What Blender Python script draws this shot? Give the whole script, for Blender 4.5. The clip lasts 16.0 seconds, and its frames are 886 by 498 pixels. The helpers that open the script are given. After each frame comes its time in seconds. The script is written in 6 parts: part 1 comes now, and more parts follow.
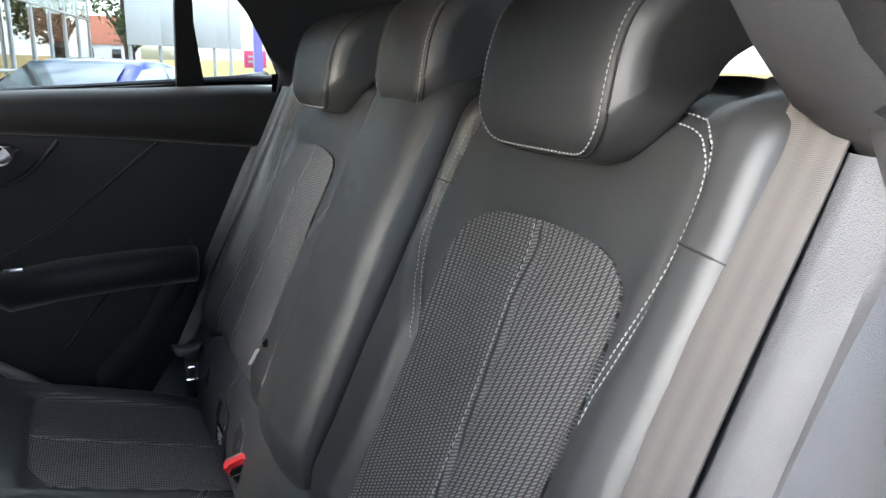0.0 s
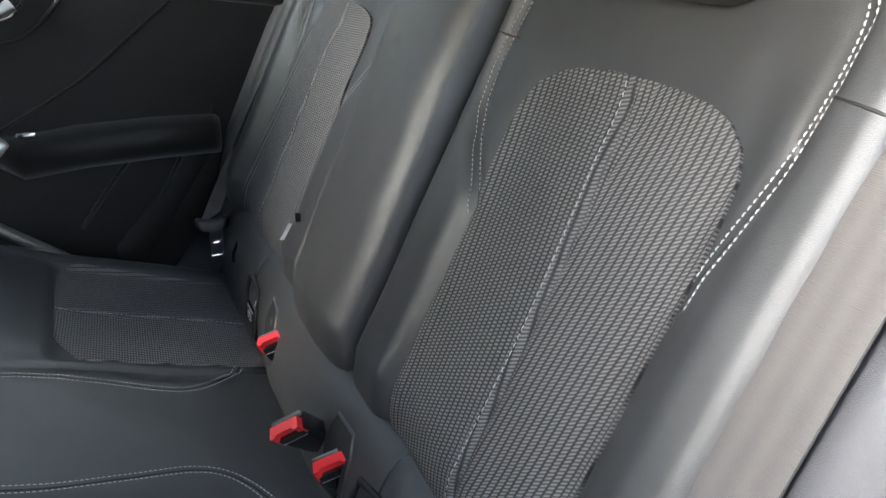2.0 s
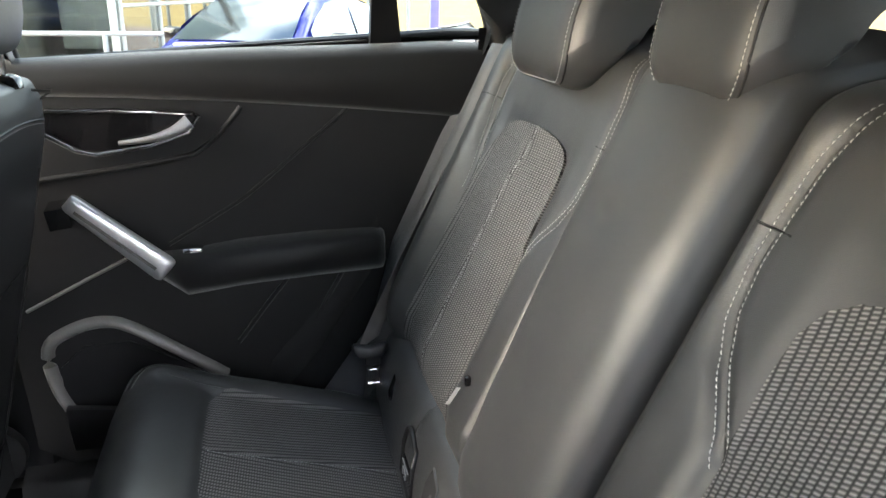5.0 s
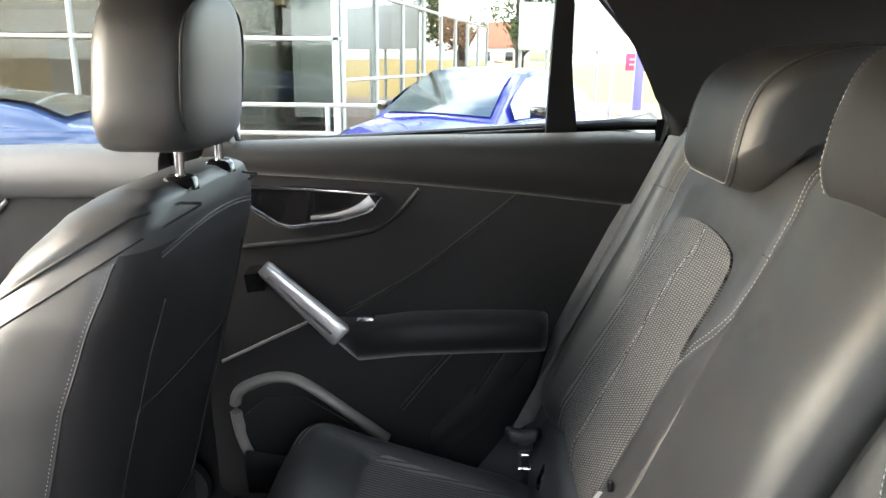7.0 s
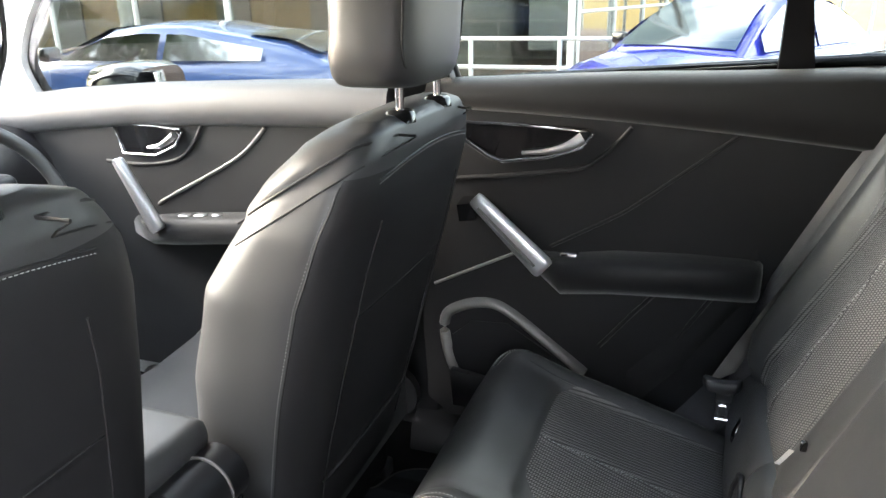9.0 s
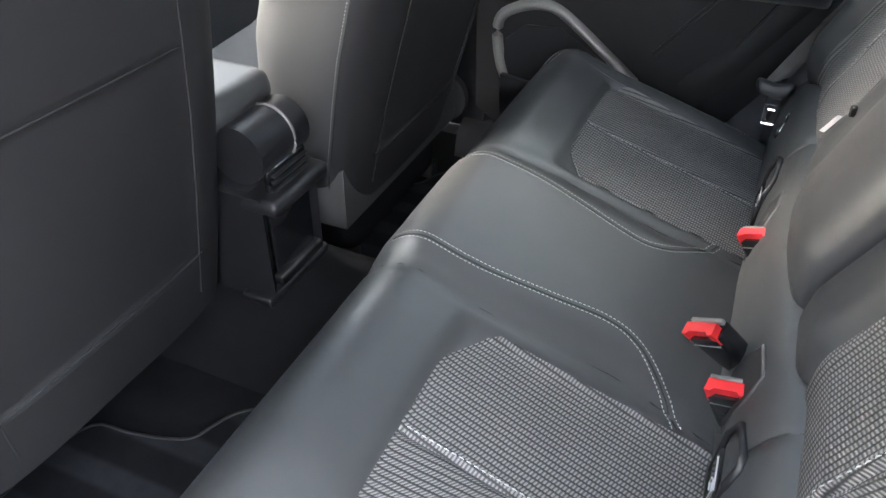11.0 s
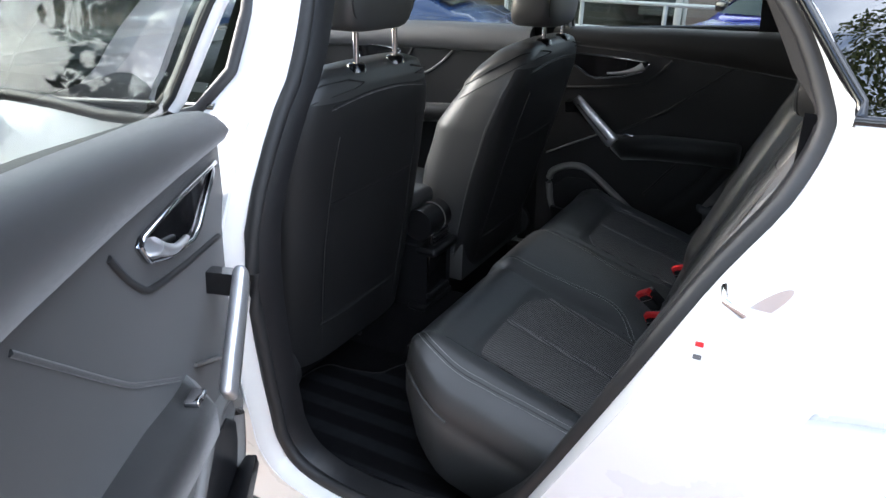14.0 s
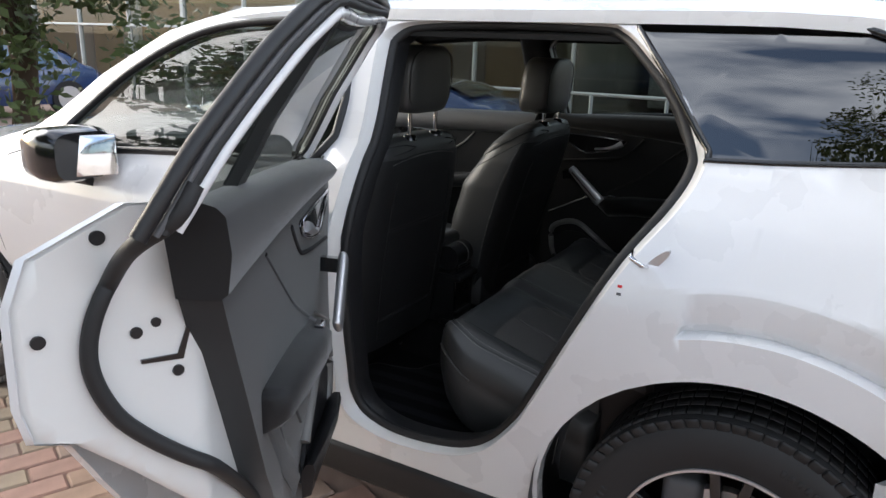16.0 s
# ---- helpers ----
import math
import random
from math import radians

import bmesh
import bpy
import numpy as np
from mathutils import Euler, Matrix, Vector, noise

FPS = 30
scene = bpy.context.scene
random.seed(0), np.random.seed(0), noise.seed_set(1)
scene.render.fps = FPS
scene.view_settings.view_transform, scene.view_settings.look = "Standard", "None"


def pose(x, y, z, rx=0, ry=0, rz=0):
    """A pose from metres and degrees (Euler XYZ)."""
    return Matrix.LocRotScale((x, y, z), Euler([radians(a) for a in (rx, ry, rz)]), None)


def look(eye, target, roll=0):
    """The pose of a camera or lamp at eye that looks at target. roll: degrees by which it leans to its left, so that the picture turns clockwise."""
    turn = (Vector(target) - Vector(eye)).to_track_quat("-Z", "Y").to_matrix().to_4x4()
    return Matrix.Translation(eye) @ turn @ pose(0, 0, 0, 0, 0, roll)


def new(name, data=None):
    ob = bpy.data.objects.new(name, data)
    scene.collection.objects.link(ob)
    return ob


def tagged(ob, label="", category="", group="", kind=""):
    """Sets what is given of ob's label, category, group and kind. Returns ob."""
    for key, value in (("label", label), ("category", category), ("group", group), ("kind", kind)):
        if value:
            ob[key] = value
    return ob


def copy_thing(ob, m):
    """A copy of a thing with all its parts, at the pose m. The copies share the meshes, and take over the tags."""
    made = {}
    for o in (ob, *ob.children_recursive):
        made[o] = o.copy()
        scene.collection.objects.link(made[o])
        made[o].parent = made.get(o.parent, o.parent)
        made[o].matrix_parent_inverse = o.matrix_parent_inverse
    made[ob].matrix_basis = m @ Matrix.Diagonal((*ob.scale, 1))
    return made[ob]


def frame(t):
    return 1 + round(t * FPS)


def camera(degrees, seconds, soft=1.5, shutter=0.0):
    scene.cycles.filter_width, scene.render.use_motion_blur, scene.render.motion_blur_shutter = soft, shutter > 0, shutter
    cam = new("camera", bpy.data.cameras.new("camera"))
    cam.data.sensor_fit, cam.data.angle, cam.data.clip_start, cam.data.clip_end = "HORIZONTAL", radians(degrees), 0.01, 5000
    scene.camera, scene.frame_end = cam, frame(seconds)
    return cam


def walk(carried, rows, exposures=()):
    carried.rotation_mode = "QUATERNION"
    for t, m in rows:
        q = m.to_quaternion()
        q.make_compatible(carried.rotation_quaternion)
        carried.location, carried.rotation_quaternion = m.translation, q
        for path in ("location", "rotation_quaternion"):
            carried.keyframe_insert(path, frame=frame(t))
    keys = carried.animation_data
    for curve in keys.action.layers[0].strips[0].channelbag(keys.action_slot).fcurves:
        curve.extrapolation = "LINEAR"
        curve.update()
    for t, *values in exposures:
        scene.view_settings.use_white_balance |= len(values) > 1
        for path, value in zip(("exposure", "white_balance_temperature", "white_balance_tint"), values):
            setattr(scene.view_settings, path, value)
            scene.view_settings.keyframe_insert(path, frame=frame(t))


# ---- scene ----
cam = camera(63.4, 16.0)
PATH = [
    (0, (-0.936, 0.466, 1.221), (0.781, -0.435, 0.733), 1.4),
    (0.5, (-0.937, 0.469, 1.22), (0.777, -0.429, 0.714), 1.5),
    (1, (-0.93, 0.469, 1.218), (0.776, -0.418, 0.668), 1.6),
    (1.5, (-0.901, 0.468, 1.208), (0.783, -0.399, 0.563), 1.9),
    (2, (-0.843, 0.477, 1.176), (0.793, -0.36, 0.388), 2.6),
    (2.5, (-0.788, 0.492, 1.142), (0.799, -0.312, 0.229), 3.4),
    (3, (-0.74, 0.497, 1.132), (0.819, -0.258, 0.132), 4.0),
    (3.5, (-0.686, 0.489, 1.152), (0.895, -0.211, 0.147), 4.3),
    (4, (-0.641, 0.477, 1.181), (1.038, -0.135, 0.283), 3.2),
    (4.5, (-0.623, 0.468, 1.221), (1.145, -0.075, 0.46), 2.2),
    (4.6, (-0.626, 0.466, 1.225), (1.168, -0.058, 0.514), 2.3),
    (4.7, (-0.622, 0.463, 1.238), (1.181, -0.049, 0.539), 1.9),
    (6.8, (-0.634, 0.407, 1.299), (1.3, 0.398, 0.792), 0.8),
    (7, (-0.636, 0.407, 1.298), (1.299, 0.451, 0.791), 0.7),
    (7.5, (-0.642, 0.399, 1.3), (1.28, 0.607, 0.788), -0.0),
    (8, (-0.653, 0.381, 1.305), (1.239, 0.769, 0.788), -0.9),
    (8.2, (-0.659, 0.375, 1.309), (1.216, 0.837, 0.789), -1.3),
    (10.3, (-0.676, 0.353, 1.252), (0.887, 1.073, 0.234), 0.1),
    (10.5, (-0.699, 0.349, 1.221), (0.836, 1.048, 0.146), 0.3),
    (11, (-0.776, 0.352, 1.17), (0.691, 0.978, -0.037), 1.1),
    (11.5, (-0.872, 0.349, 1.171), (0.566, 0.932, -0.091), 1.8),
    (12, (-0.999, 0.324, 1.186), (0.446, 0.914, -0.065), 2.0),
    (12.5, (-1.108, 0.283, 1.207), (0.37, 0.918, 0.019), 1.9),
    (13, (-1.275, 0.209, 1.28), (0.27, 0.922, 0.229), 1.5),
    (13.5, (-1.493, 0.146, 1.34), (0.109, 0.922, 0.428), 1.5),
    (14, (-1.735, 0.035, 1.387), (-0.099, 0.881, 0.608), 1.6),
    (14.5, (-1.937, -0.125, 1.406), (-0.283, 0.773, 0.729), 1.5),
    (15, (-2.125, -0.213, 1.41), (-0.459, 0.712, 0.801), 1.6),
    (15.5, (-2.289, -0.247, 1.426), (-0.616, 0.686, 0.849), 1.8),
    (16, (-2.346, -0.262, 1.429), (-0.666, 0.67, 0.876), 1.9),
]
walk(cam, [(t, look(eye, target, roll)) for t, eye, target, roll in PATH],
     ((0, 2.0, 6000, 10), (2.5, 2.4, 6200, 10), (3.5, 2.5, 6300, 10), (4.5, 2.7, 6600, 10), (7.0, 2.8, 6700, 10), (8.2, 2.85, 6700, 10), (10.5, 3.15, 6800, 12), (11.0, 3.45, 6600, 11), (12.5, 3.75, 6100, 10), (13.0, 3.4, 6050, 10), (13.5, 2.6, 6000, 10), (14.0, 1.2, 6100, 10), (14.5, 0.45, 6000, 10), (16.0, -0.15, 6500, 10)))

# ---- light ----
world = bpy.data.worlds.new("sky")
scene.world = world
world.use_nodes = True
wn, wl = world.node_tree.nodes, world.node_tree.links
bg = wn["Background"]
sky = wn.new("ShaderNodeTexSky")
sky.sky_type, sky.sun_disc = "NISHITA", False
sky.sun_elevation, sky.sun_rotation = radians(24), radians(355)
sky.dust_density = 2.0
gen = wn.new("ShaderNodeTexCoord")
cmap = wn.new("ShaderNodeMapping")
cmap.inputs["Scale"].default_value = (1.0, 1.0, 3.2)
cloud = wn.new("ShaderNodeTexNoise")
cloud.inputs["Scale"].default_value, cloud.inputs["Detail"].default_value = 2.3, 7.0
ramp = wn.new("ShaderNodeValToRGB")
ramp.color_ramp.elements[0].position, ramp.color_ramp.elements[1].position = 0.40, 0.70
cmix = wn.new("ShaderNodeMix")
cmix.data_type = "RGBA"
cmix.inputs["B"].default_value = (11.0, 11.4, 12.0, 1)
wl.new(gen.outputs["Generated"], cmap.inputs["Vector"])
wl.new(cmap.outputs["Vector"], cloud.inputs["Vector"])
wl.new(cloud.outputs["Fac"], ramp.inputs["Fac"])
wl.new(ramp.outputs["Color"], cmix.inputs["Factor"])
wl.new(sky.outputs["Color"], cmix.inputs["A"])
wl.new(cmix.outputs["Result"], bg.inputs["Color"])
bg.inputs["Strength"].default_value = 0.33
sun_data = bpy.data.lights.new("sun", "SUN")
sun_data.energy, sun_data.angle, sun_data.color = 2.7, radians(50), (1.0, 0.97, 0.93)
sun = new("sun", sun_data)
sun.matrix_world = look((-1.2, 13.8, 6.5), (0, 0, 0))


# ---- materials ----
def mat(name, color, rough=0.5, metal=0.0, bump=0.0, bump_scale=400.0, vary=0.12, vary_scale=6.0, coat=0.0, spec=0.5, voronoi=False, uv=False):
    """A procedural surface: base colour with broad variation, fine grain in bump and roughness."""
    m = bpy.data.materials.new(name)
    m.use_nodes = True
    n, l = m.node_tree.nodes, m.node_tree.links
    p = n["Principled BSDF"]
    p.inputs["Roughness"].default_value, p.inputs["Metallic"].default_value = rough, metal
    p.inputs["Coat Weight"].default_value, p.inputs["Coat Roughness"].default_value = coat, 0.04
    p.inputs["Specular IOR Level"].default_value = spec
    tc = n.new("ShaderNodeTexCoord")
    src = tc.outputs["Object"]
    big = n.new("ShaderNodeTexNoise")
    big.inputs["Scale"].default_value, big.inputs["Detail"].default_value = vary_scale, 6.0
    l.new(src, big.inputs["Vector"])
    mix = n.new("ShaderNodeMix")
    mix.data_type = "RGBA"
    mix.inputs["A"].default_value = (*[c * (1 - vary) for c in color], 1)
    mix.inputs["B"].default_value = (*[min(1, c * (1 + vary)) for c in color], 1)
    l.new(big.outputs["Fac"], mix.inputs["Factor"])
    l.new(mix.outputs["Result"], p.inputs["Base Color"])
    rr = n.new("ShaderNodeMapRange")
    rr.inputs["To Min"].default_value, rr.inputs["To Max"].default_value = max(0.02, rough - 0.07), min(1, rough + 0.07)
    l.new(big.outputs["Fac"], rr.inputs["Value"])
    l.new(rr.outputs["Result"], p.inputs["Roughness"])
    if bump:
        fine = n.new("ShaderNodeTexVoronoi" if voronoi else "ShaderNodeTexNoise")
        fine.inputs["Scale"].default_value = bump_scale
        l.new(src, fine.inputs["Vector"])
        b = n.new("ShaderNodeBump")
        b.inputs["Strength"].default_value, b.inputs["Distance"].default_value = bump, 0.001
        l.new(fine.outputs["Distance" if voronoi else "Fac"], b.inputs["Height"])
        l.new(b.outputs["Normal"], p.inputs["Normal"])
    return m


def weave_mat(name, base, thread, du=0.0076, dv=0.0038):
    """Woven cloth: short pale threads in staggered rows on a dark ground, laid out along the mesh's UV in metres."""
    m = bpy.data.materials.new(name)
    m.use_nodes = True
    n, l = m.node_tree.nodes, m.node_tree.links
    p = n["Principled BSDF"]
    uv = n.new("ShaderNodeUVMap")
    warp, add = n.new("ShaderNodeTexNoise"), n.new("ShaderNodeVectorMath")
    warp.inputs["Scale"].default_value = 60.0
    add.operation = "MULTIPLY_ADD"
    add.inputs[1].default_value = (0.0012, 0.0012, 0.0)
    l.new(uv.outputs["UV"], warp.inputs["Vector"])
    l.new(warp.outputs["Color"], add.inputs[0])
    l.new(uv.outputs["UV"], add.inputs[2])
    def calc(op, a, b=None, c=None):
        """One step of arithmetic on sockets or numbers."""
        k = n.new("ShaderNodeMath")
        k.operation = op
        for slot, v in zip(k.inputs, (a, b, c)):
            if isinstance(v, (int, float)):
                slot.default_value = v
            elif v is not None:
                l.new(v, slot)
        return k.outputs["Value"]
    xyz = n.new("ShaderNodeSeparateXYZ")
    l.new(add.outputs["Vector"], xyz.inputs[0])
    col = calc("DIVIDE", xyz.outputs["X"], du)
    across = calc("SUBTRACT", calc("FRACT", col), 0.5)
    stagger = calc("MULTIPLY", calc("FLOOR", col), 0.5)
    rib = n.new("ShaderNodeMapRange")
    rib.interpolation_type = "SMOOTHSTEP"
    rib.inputs["From Min"].default_value, rib.inputs["From Max"].default_value = 0.48, 0.22
    l.new(calc("ABSOLUTE", across), rib.inputs["Value"])
    along = calc("ADD", calc("MULTIPLY_ADD", across, 1.1, calc("DIVIDE", xyz.outputs["Y"], dv)), stagger)
    dash = calc("MULTIPLY_ADD", calc("COSINE", calc("MULTIPLY", along, 2 * math.pi)), 0.5, 0.5)
    height = calc("MULTIPLY", rib.outputs["Result"], calc("MULTIPLY_ADD", dash, 0.86, 0.14))
    mix = n.new("ShaderNodeMix")
    mix.data_type = "RGBA"
    mix.inputs["A"].default_value, mix.inputs["B"].default_value = (*base, 1), (*thread, 1)
    l.new(height, mix.inputs["Factor"])
    l.new(mix.outputs["Result"], p.inputs["Base Color"])
    p.inputs["Roughness"].default_value = 0.7
    b = n.new("ShaderNodeBump")
    b.inputs["Strength"].default_value, b.inputs["Distance"].default_value = 0.8, 0.0012
    l.new(height, b.inputs["Height"])
    l.new(b.outputs["Normal"], p.inputs["Normal"])
    return m


def glass_mat(name, tint, rough=0.0, normal_share=0.07):
    """Thin glazing: a tinted clear sheet with a mirror share that grows towards grazing view (Schlick)."""
    m = bpy.data.materials.new(name)
    m.use_nodes = True
    n, l = m.node_tree.nodes, m.node_tree.links
    n.remove(n["Principled BSDF"])
    tr, gl, mx, lw = n.new("ShaderNodeBsdfTransparent"), n.new("ShaderNodeBsdfGlossy"), n.new("ShaderNodeMixShader"), n.new("ShaderNodeLayerWeight")
    tr.inputs["Color"].default_value = (*tint, 1)
    gl.inputs["Roughness"].default_value = rough
    lw.inputs["Blend"].default_value = 0.5
    power, scale = n.new("ShaderNodeMath"), n.new("ShaderNodeMath")
    power.operation, scale.operation = "POWER", "MULTIPLY_ADD"
    power.inputs[1].default_value = 5.0
    scale.inputs[1].default_value, scale.inputs[2].default_value = 1 - normal_share, normal_share
    l.new(lw.outputs["Facing"], power.inputs[0])
    l.new(power.outputs["Value"], scale.inputs[0])
    l.new(scale.outputs["Value"], mx.inputs["Fac"])
    l.new(tr.outputs["BSDF"], mx.inputs[1])
    l.new(gl.outputs["BSDF"], mx.inputs[2])
    l.new(mx.outputs["Shader"], n["Material Output"].inputs["Surface"])
    return m


LEATHER = mat("black_leather", (0.038, 0.039, 0.040), 0.45, spec=0.85, bump=0.16, bump_scale=1300, voronoi=True, vary=0.15)
LEATHER_SOFT = mat("black_leatherette", (0.038, 0.039, 0.040), 0.45, spec=0.85, bump=0.25, bump_scale=1200, voronoi=True, vary=0.15)
WEAVE = weave_mat("woven_cloth", (0.020, 0.0195, 0.0195), (0.25, 0.24, 0.232))
THREAD = mat("pale_thread", (0.46, 0.46, 0.45), 0.6, vary=0.1, vary_scale=200)
PLASTIC = mat("black_grained_plastic", (0.012, 0.012, 0.0135), 0.36, bump=0.2, bump_scale=1100, voronoi=True, vary=0.15, spec=0.5)
DOORTRIM = mat("soft_touch_door_trim", (0.011, 0.011, 0.012), 0.48, bump=0.2, bump_scale=1100, voronoi=True, vary=0.15, spec=0.25)
soft = DOORTRIM.node_tree.nodes["Principled BSDF"]
soft.inputs["Sheen Weight"].default_value, soft.inputs["Sheen Roughness"].default_value = 0.35, 0.45
# darker, matter black for the seat backs, with their shade put into the colour
SHADED_BACK = mat("matt_black_shaded_seat_back", (0.014, 0.014, 0.015), 0.55, bump=0.25, bump_scale=1300, voronoi=True, vary=0.15)
PLASTIC_GREY = mat("grey_grained_plastic", (0.10, 0.10, 0.105), 0.48, bump=0.35, bump_scale=1000, voronoi=True, vary=0.12)
SATIN_GREY = mat("satin_grey_plastic", (0.16, 0.155, 0.15), 0.33, bump=0.1, bump_scale=900, vary=0.1)
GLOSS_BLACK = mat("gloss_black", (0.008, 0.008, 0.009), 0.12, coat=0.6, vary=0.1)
HEADLINER = mat("black_headliner_cloth", (0.012, 0.012, 0.012), 0.95, bump=0.3, bump_scale=1500, vary=0.2)
CARPET = mat("black_carpet", (0.008, 0.008, 0.009), 1.0, bump=1.0, bump_scale=700, vary=0.4, vary_scale=30, spec=0.1)
RUBBER = mat("black_rubber", (0.016, 0.016, 0.017), 0.6, bump=0.15, bump_scale=300, vary=0.2)
BELT = mat("belt_webbing", (0.115, 0.107, 0.10), 0.5, bump=0.4, bump_scale=600, vary=0.15)
PILLAR = mat("dark_pillar_cloth", (0.024, 0.024, 0.025), 0.85, bump=0.6, bump_scale=1400, vary=0.15, vary_scale=40)
for mm in (BELT,):
    nn, ll = mm.node_tree.nodes, mm.node_tree.links
    ribs, push, place = nn.new("ShaderNodeTexWave"), nn.new("ShaderNodeBump"), nn.new("ShaderNodeTexCoord")
    ribs.bands_direction = "Z"
    ribs.inputs["Scale"].default_value, ribs.inputs["Distortion"].default_value = 240.0, 0.3
    push.inputs["Strength"].default_value, push.inputs["Distance"].default_value = 0.35, 0.0006
    ll.new(place.outputs["Object"], ribs.inputs["Vector"])
    ll.new(ribs.outputs["Fac"], push.inputs["Height"])
    ll.new(push.outputs["Normal"], nn["Principled BSDF"].inputs["Normal"])
    bands, tone, base = nn.new("ShaderNodeTexWave"), nn.new("ShaderNodeMix"), nn["Mix"].outputs["Result"]
    bands.bands_direction = "X"
    bands.inputs["Scale"].default_value = 17.5
    tone.data_type, tone.blend_type = "RGBA", "MULTIPLY"
    tone.inputs["B"].default_value = (0.84, 0.84, 0.85, 1)
    ll.new(place.outputs["Object"], bands.inputs["Vector"])
    ll.new(bands.outputs["Fac"], tone.inputs["Factor"])
    ll.new(base, tone.inputs["A"])
    ll.new(tone.outputs["Result"], nn["Principled BSDF"].inputs["Base Color"])
WHITE = mat("white_car_paint", (0.78, 0.78, 0.79), 0.28, coat=1.0, vary=0.02)
WHITE_SATIN = mat("white_door_frame_paint", (0.76, 0.75, 0.73), 0.35, coat=0.3, vary=0.05, vary_scale=3)
CHROME = mat("chrome", (0.75, 0.75, 0.77), 0.10, metal=1.0, vary=0.03)
ALU = mat("satin_aluminium", (0.66, 0.66, 0.68), 0.34, metal=0.8, bump=0.05, bump_scale=900, vary=0.06)
RED = mat("red_plastic", (0.62, 0.02, 0.025), 0.4, vary=0.1, vary_scale=80)
CLEAR = glass_mat("clear_glass", (0.92, 0.94, 0.92))
PRIVACY = glass_mat("dark_privacy_glass", (0.03, 0.033, 0.036), 0.0, 0.20)
TINTED = glass_mat("green_tinted_glass", (0.36, 0.39, 0.37))


# ---- mesh helpers ----
def part(name, bm, material, parent, label="", smooth=True, kind=""):
    """Links a bmesh, in world coordinates of the closed car, as one mesh under a thing or a part."""
    bmesh.ops.recalc_face_normals(bm, faces=bm.faces)
    me = bpy.data.meshes.new(name)
    bm.to_mesh(me)
    bm.free()
    me.materials.append(material)
    for f in me.polygons:
        f.use_smooth = smooth
    me.set_sharp_from_angle(angle=radians(62))
    ob = new(name, me)
    if parent is not None:
        ob.parent = parent
        if parent.data is None:
            ob.matrix_parent_inverse = Matrix.Translation(parent["base"]).inverted()
    if label or kind:
        tagged(ob, label, kind=kind)
    return ob


def thing(name, base, label, category, group="", kind=""):
    """An Empty at a thing's base."""
    ob = new(name)
    ob.empty_display_size = 0.05
    ob.location = base
    ob["base"] = base
    return tagged(ob, label, category, group, kind)


def single(name, bm, material, label, category, group="", kind="", smooth=True):
    ob = part(name, bm, material, None, smooth=smooth)
    return tagged(ob, label, category, group, kind)


def spline(pts, n=8, closed=False):
    """Catmull-Rom through the points, n steps a span."""
    p = [Vector(q) for q in pts]
    k = len(p)
    out = []
    for i in range(k if closed else k - 1):
        a, b, c, d = (p[(i + j) % k] if closed else p[min(max(i + j, 0), k - 1)] for j in (-1, 0, 1, 2))
        for s in range(n):
            t = s / n
            out.append(0.5 * (2 * b + (c - a) * t + (2 * a - 5 * b + 4 * c - d) * t * t + (3 * b - a - 3 * c + d) * t ** 3))
    if not closed:
        out.append(p[-1])
    return out


def grid(f, us, vs, uv=None, bm=None):
    """A sheet: f(u, v) gives the place; uv, where given, its texture place in metres."""
    bm = bm or bmesh.new()
    rows = [[bm.verts.new(f(u, v)) for v in vs] for u in us]
    lay = bm.loops.layers.uv.verify() if uv else None
    for i in range(len(us) - 1):
        for j in range(len(vs) - 1):
            face = bm.faces.new((rows[i][j], rows[i + 1][j], rows[i + 1][j + 1], rows[i][j + 1]))
            if uv:
                for loop, (a, b) in zip(face.loops, ((i, j), (i + 1, j), (i + 1, j + 1), (i, j + 1))):
                    loop[lay].uv = uv(us[a], vs[b])
    return bm


def skirt(bm, offset):
    """Extrudes every open edge by an offset, so that a sheet gets depth."""
    edges = [e for e in bm.edges if len(e.link_faces) == 1]
    made = bmesh.ops.extrude_edge_only(bm, edges=edges)["geom"]
    for v in [g for g in made if isinstance(g, bmesh.types.BMVert)]:
        v.co += offset(v.co) if callable(offset) else Vector(offset)
    return bm


def loft(rings, cap=True, bm=None, closed=True):
    """A skin over rings of equal count."""
    bm = bm or bmesh.new()
    vs = [[bm.verts.new(p) for p in r] for r in rings]
    k = len(rings[0])
    for a, b in zip(vs, vs[1:]):
        for i in range(k if closed else k - 1):
            bm.faces.new((a[i], a[(i + 1) % k], b[(i + 1) % k], b[i]))
    if cap:
        bm.faces.new(vs[0][::-1])
        bm.faces.new(vs[-1])
    return bm


def tube(pts, r, k=8, bm=None, closed=False, flat=1.0, up=(0, 0, 1)):
    """A round or flattened bar along points; r may be one number or one a point."""
    pts = [Vector(p) for p in pts]
    n = len(pts)
    rings = []
    for i, p in enumerate(pts):
        a = pts[(i + 1) % n] if closed or i < n - 1 else p
        b = pts[i - 1] if closed or i > 0 else p
        t = (a - b).normalized()
        s = t.cross(Vector(up))
        s = s.normalized() if s.length > 1e-4 else t.orthogonal().normalized()
        o = s.cross(t)
        rad = r[i] if isinstance(r, (list, tuple)) else r
        rings.append([p + s * (rad * math.cos(2 * math.pi * j / k)) + o * (rad * flat * math.sin(2 * math.pi * j / k)) for j in range(k)])
    if closed:
        rings.append(rings[0])
        bm = loft(rings, cap=False, bm=bm)
        bmesh.ops.remove_doubles(bm, verts=bm.verts, dist=1e-6)
        return bm
    return loft(rings, bm=bm)


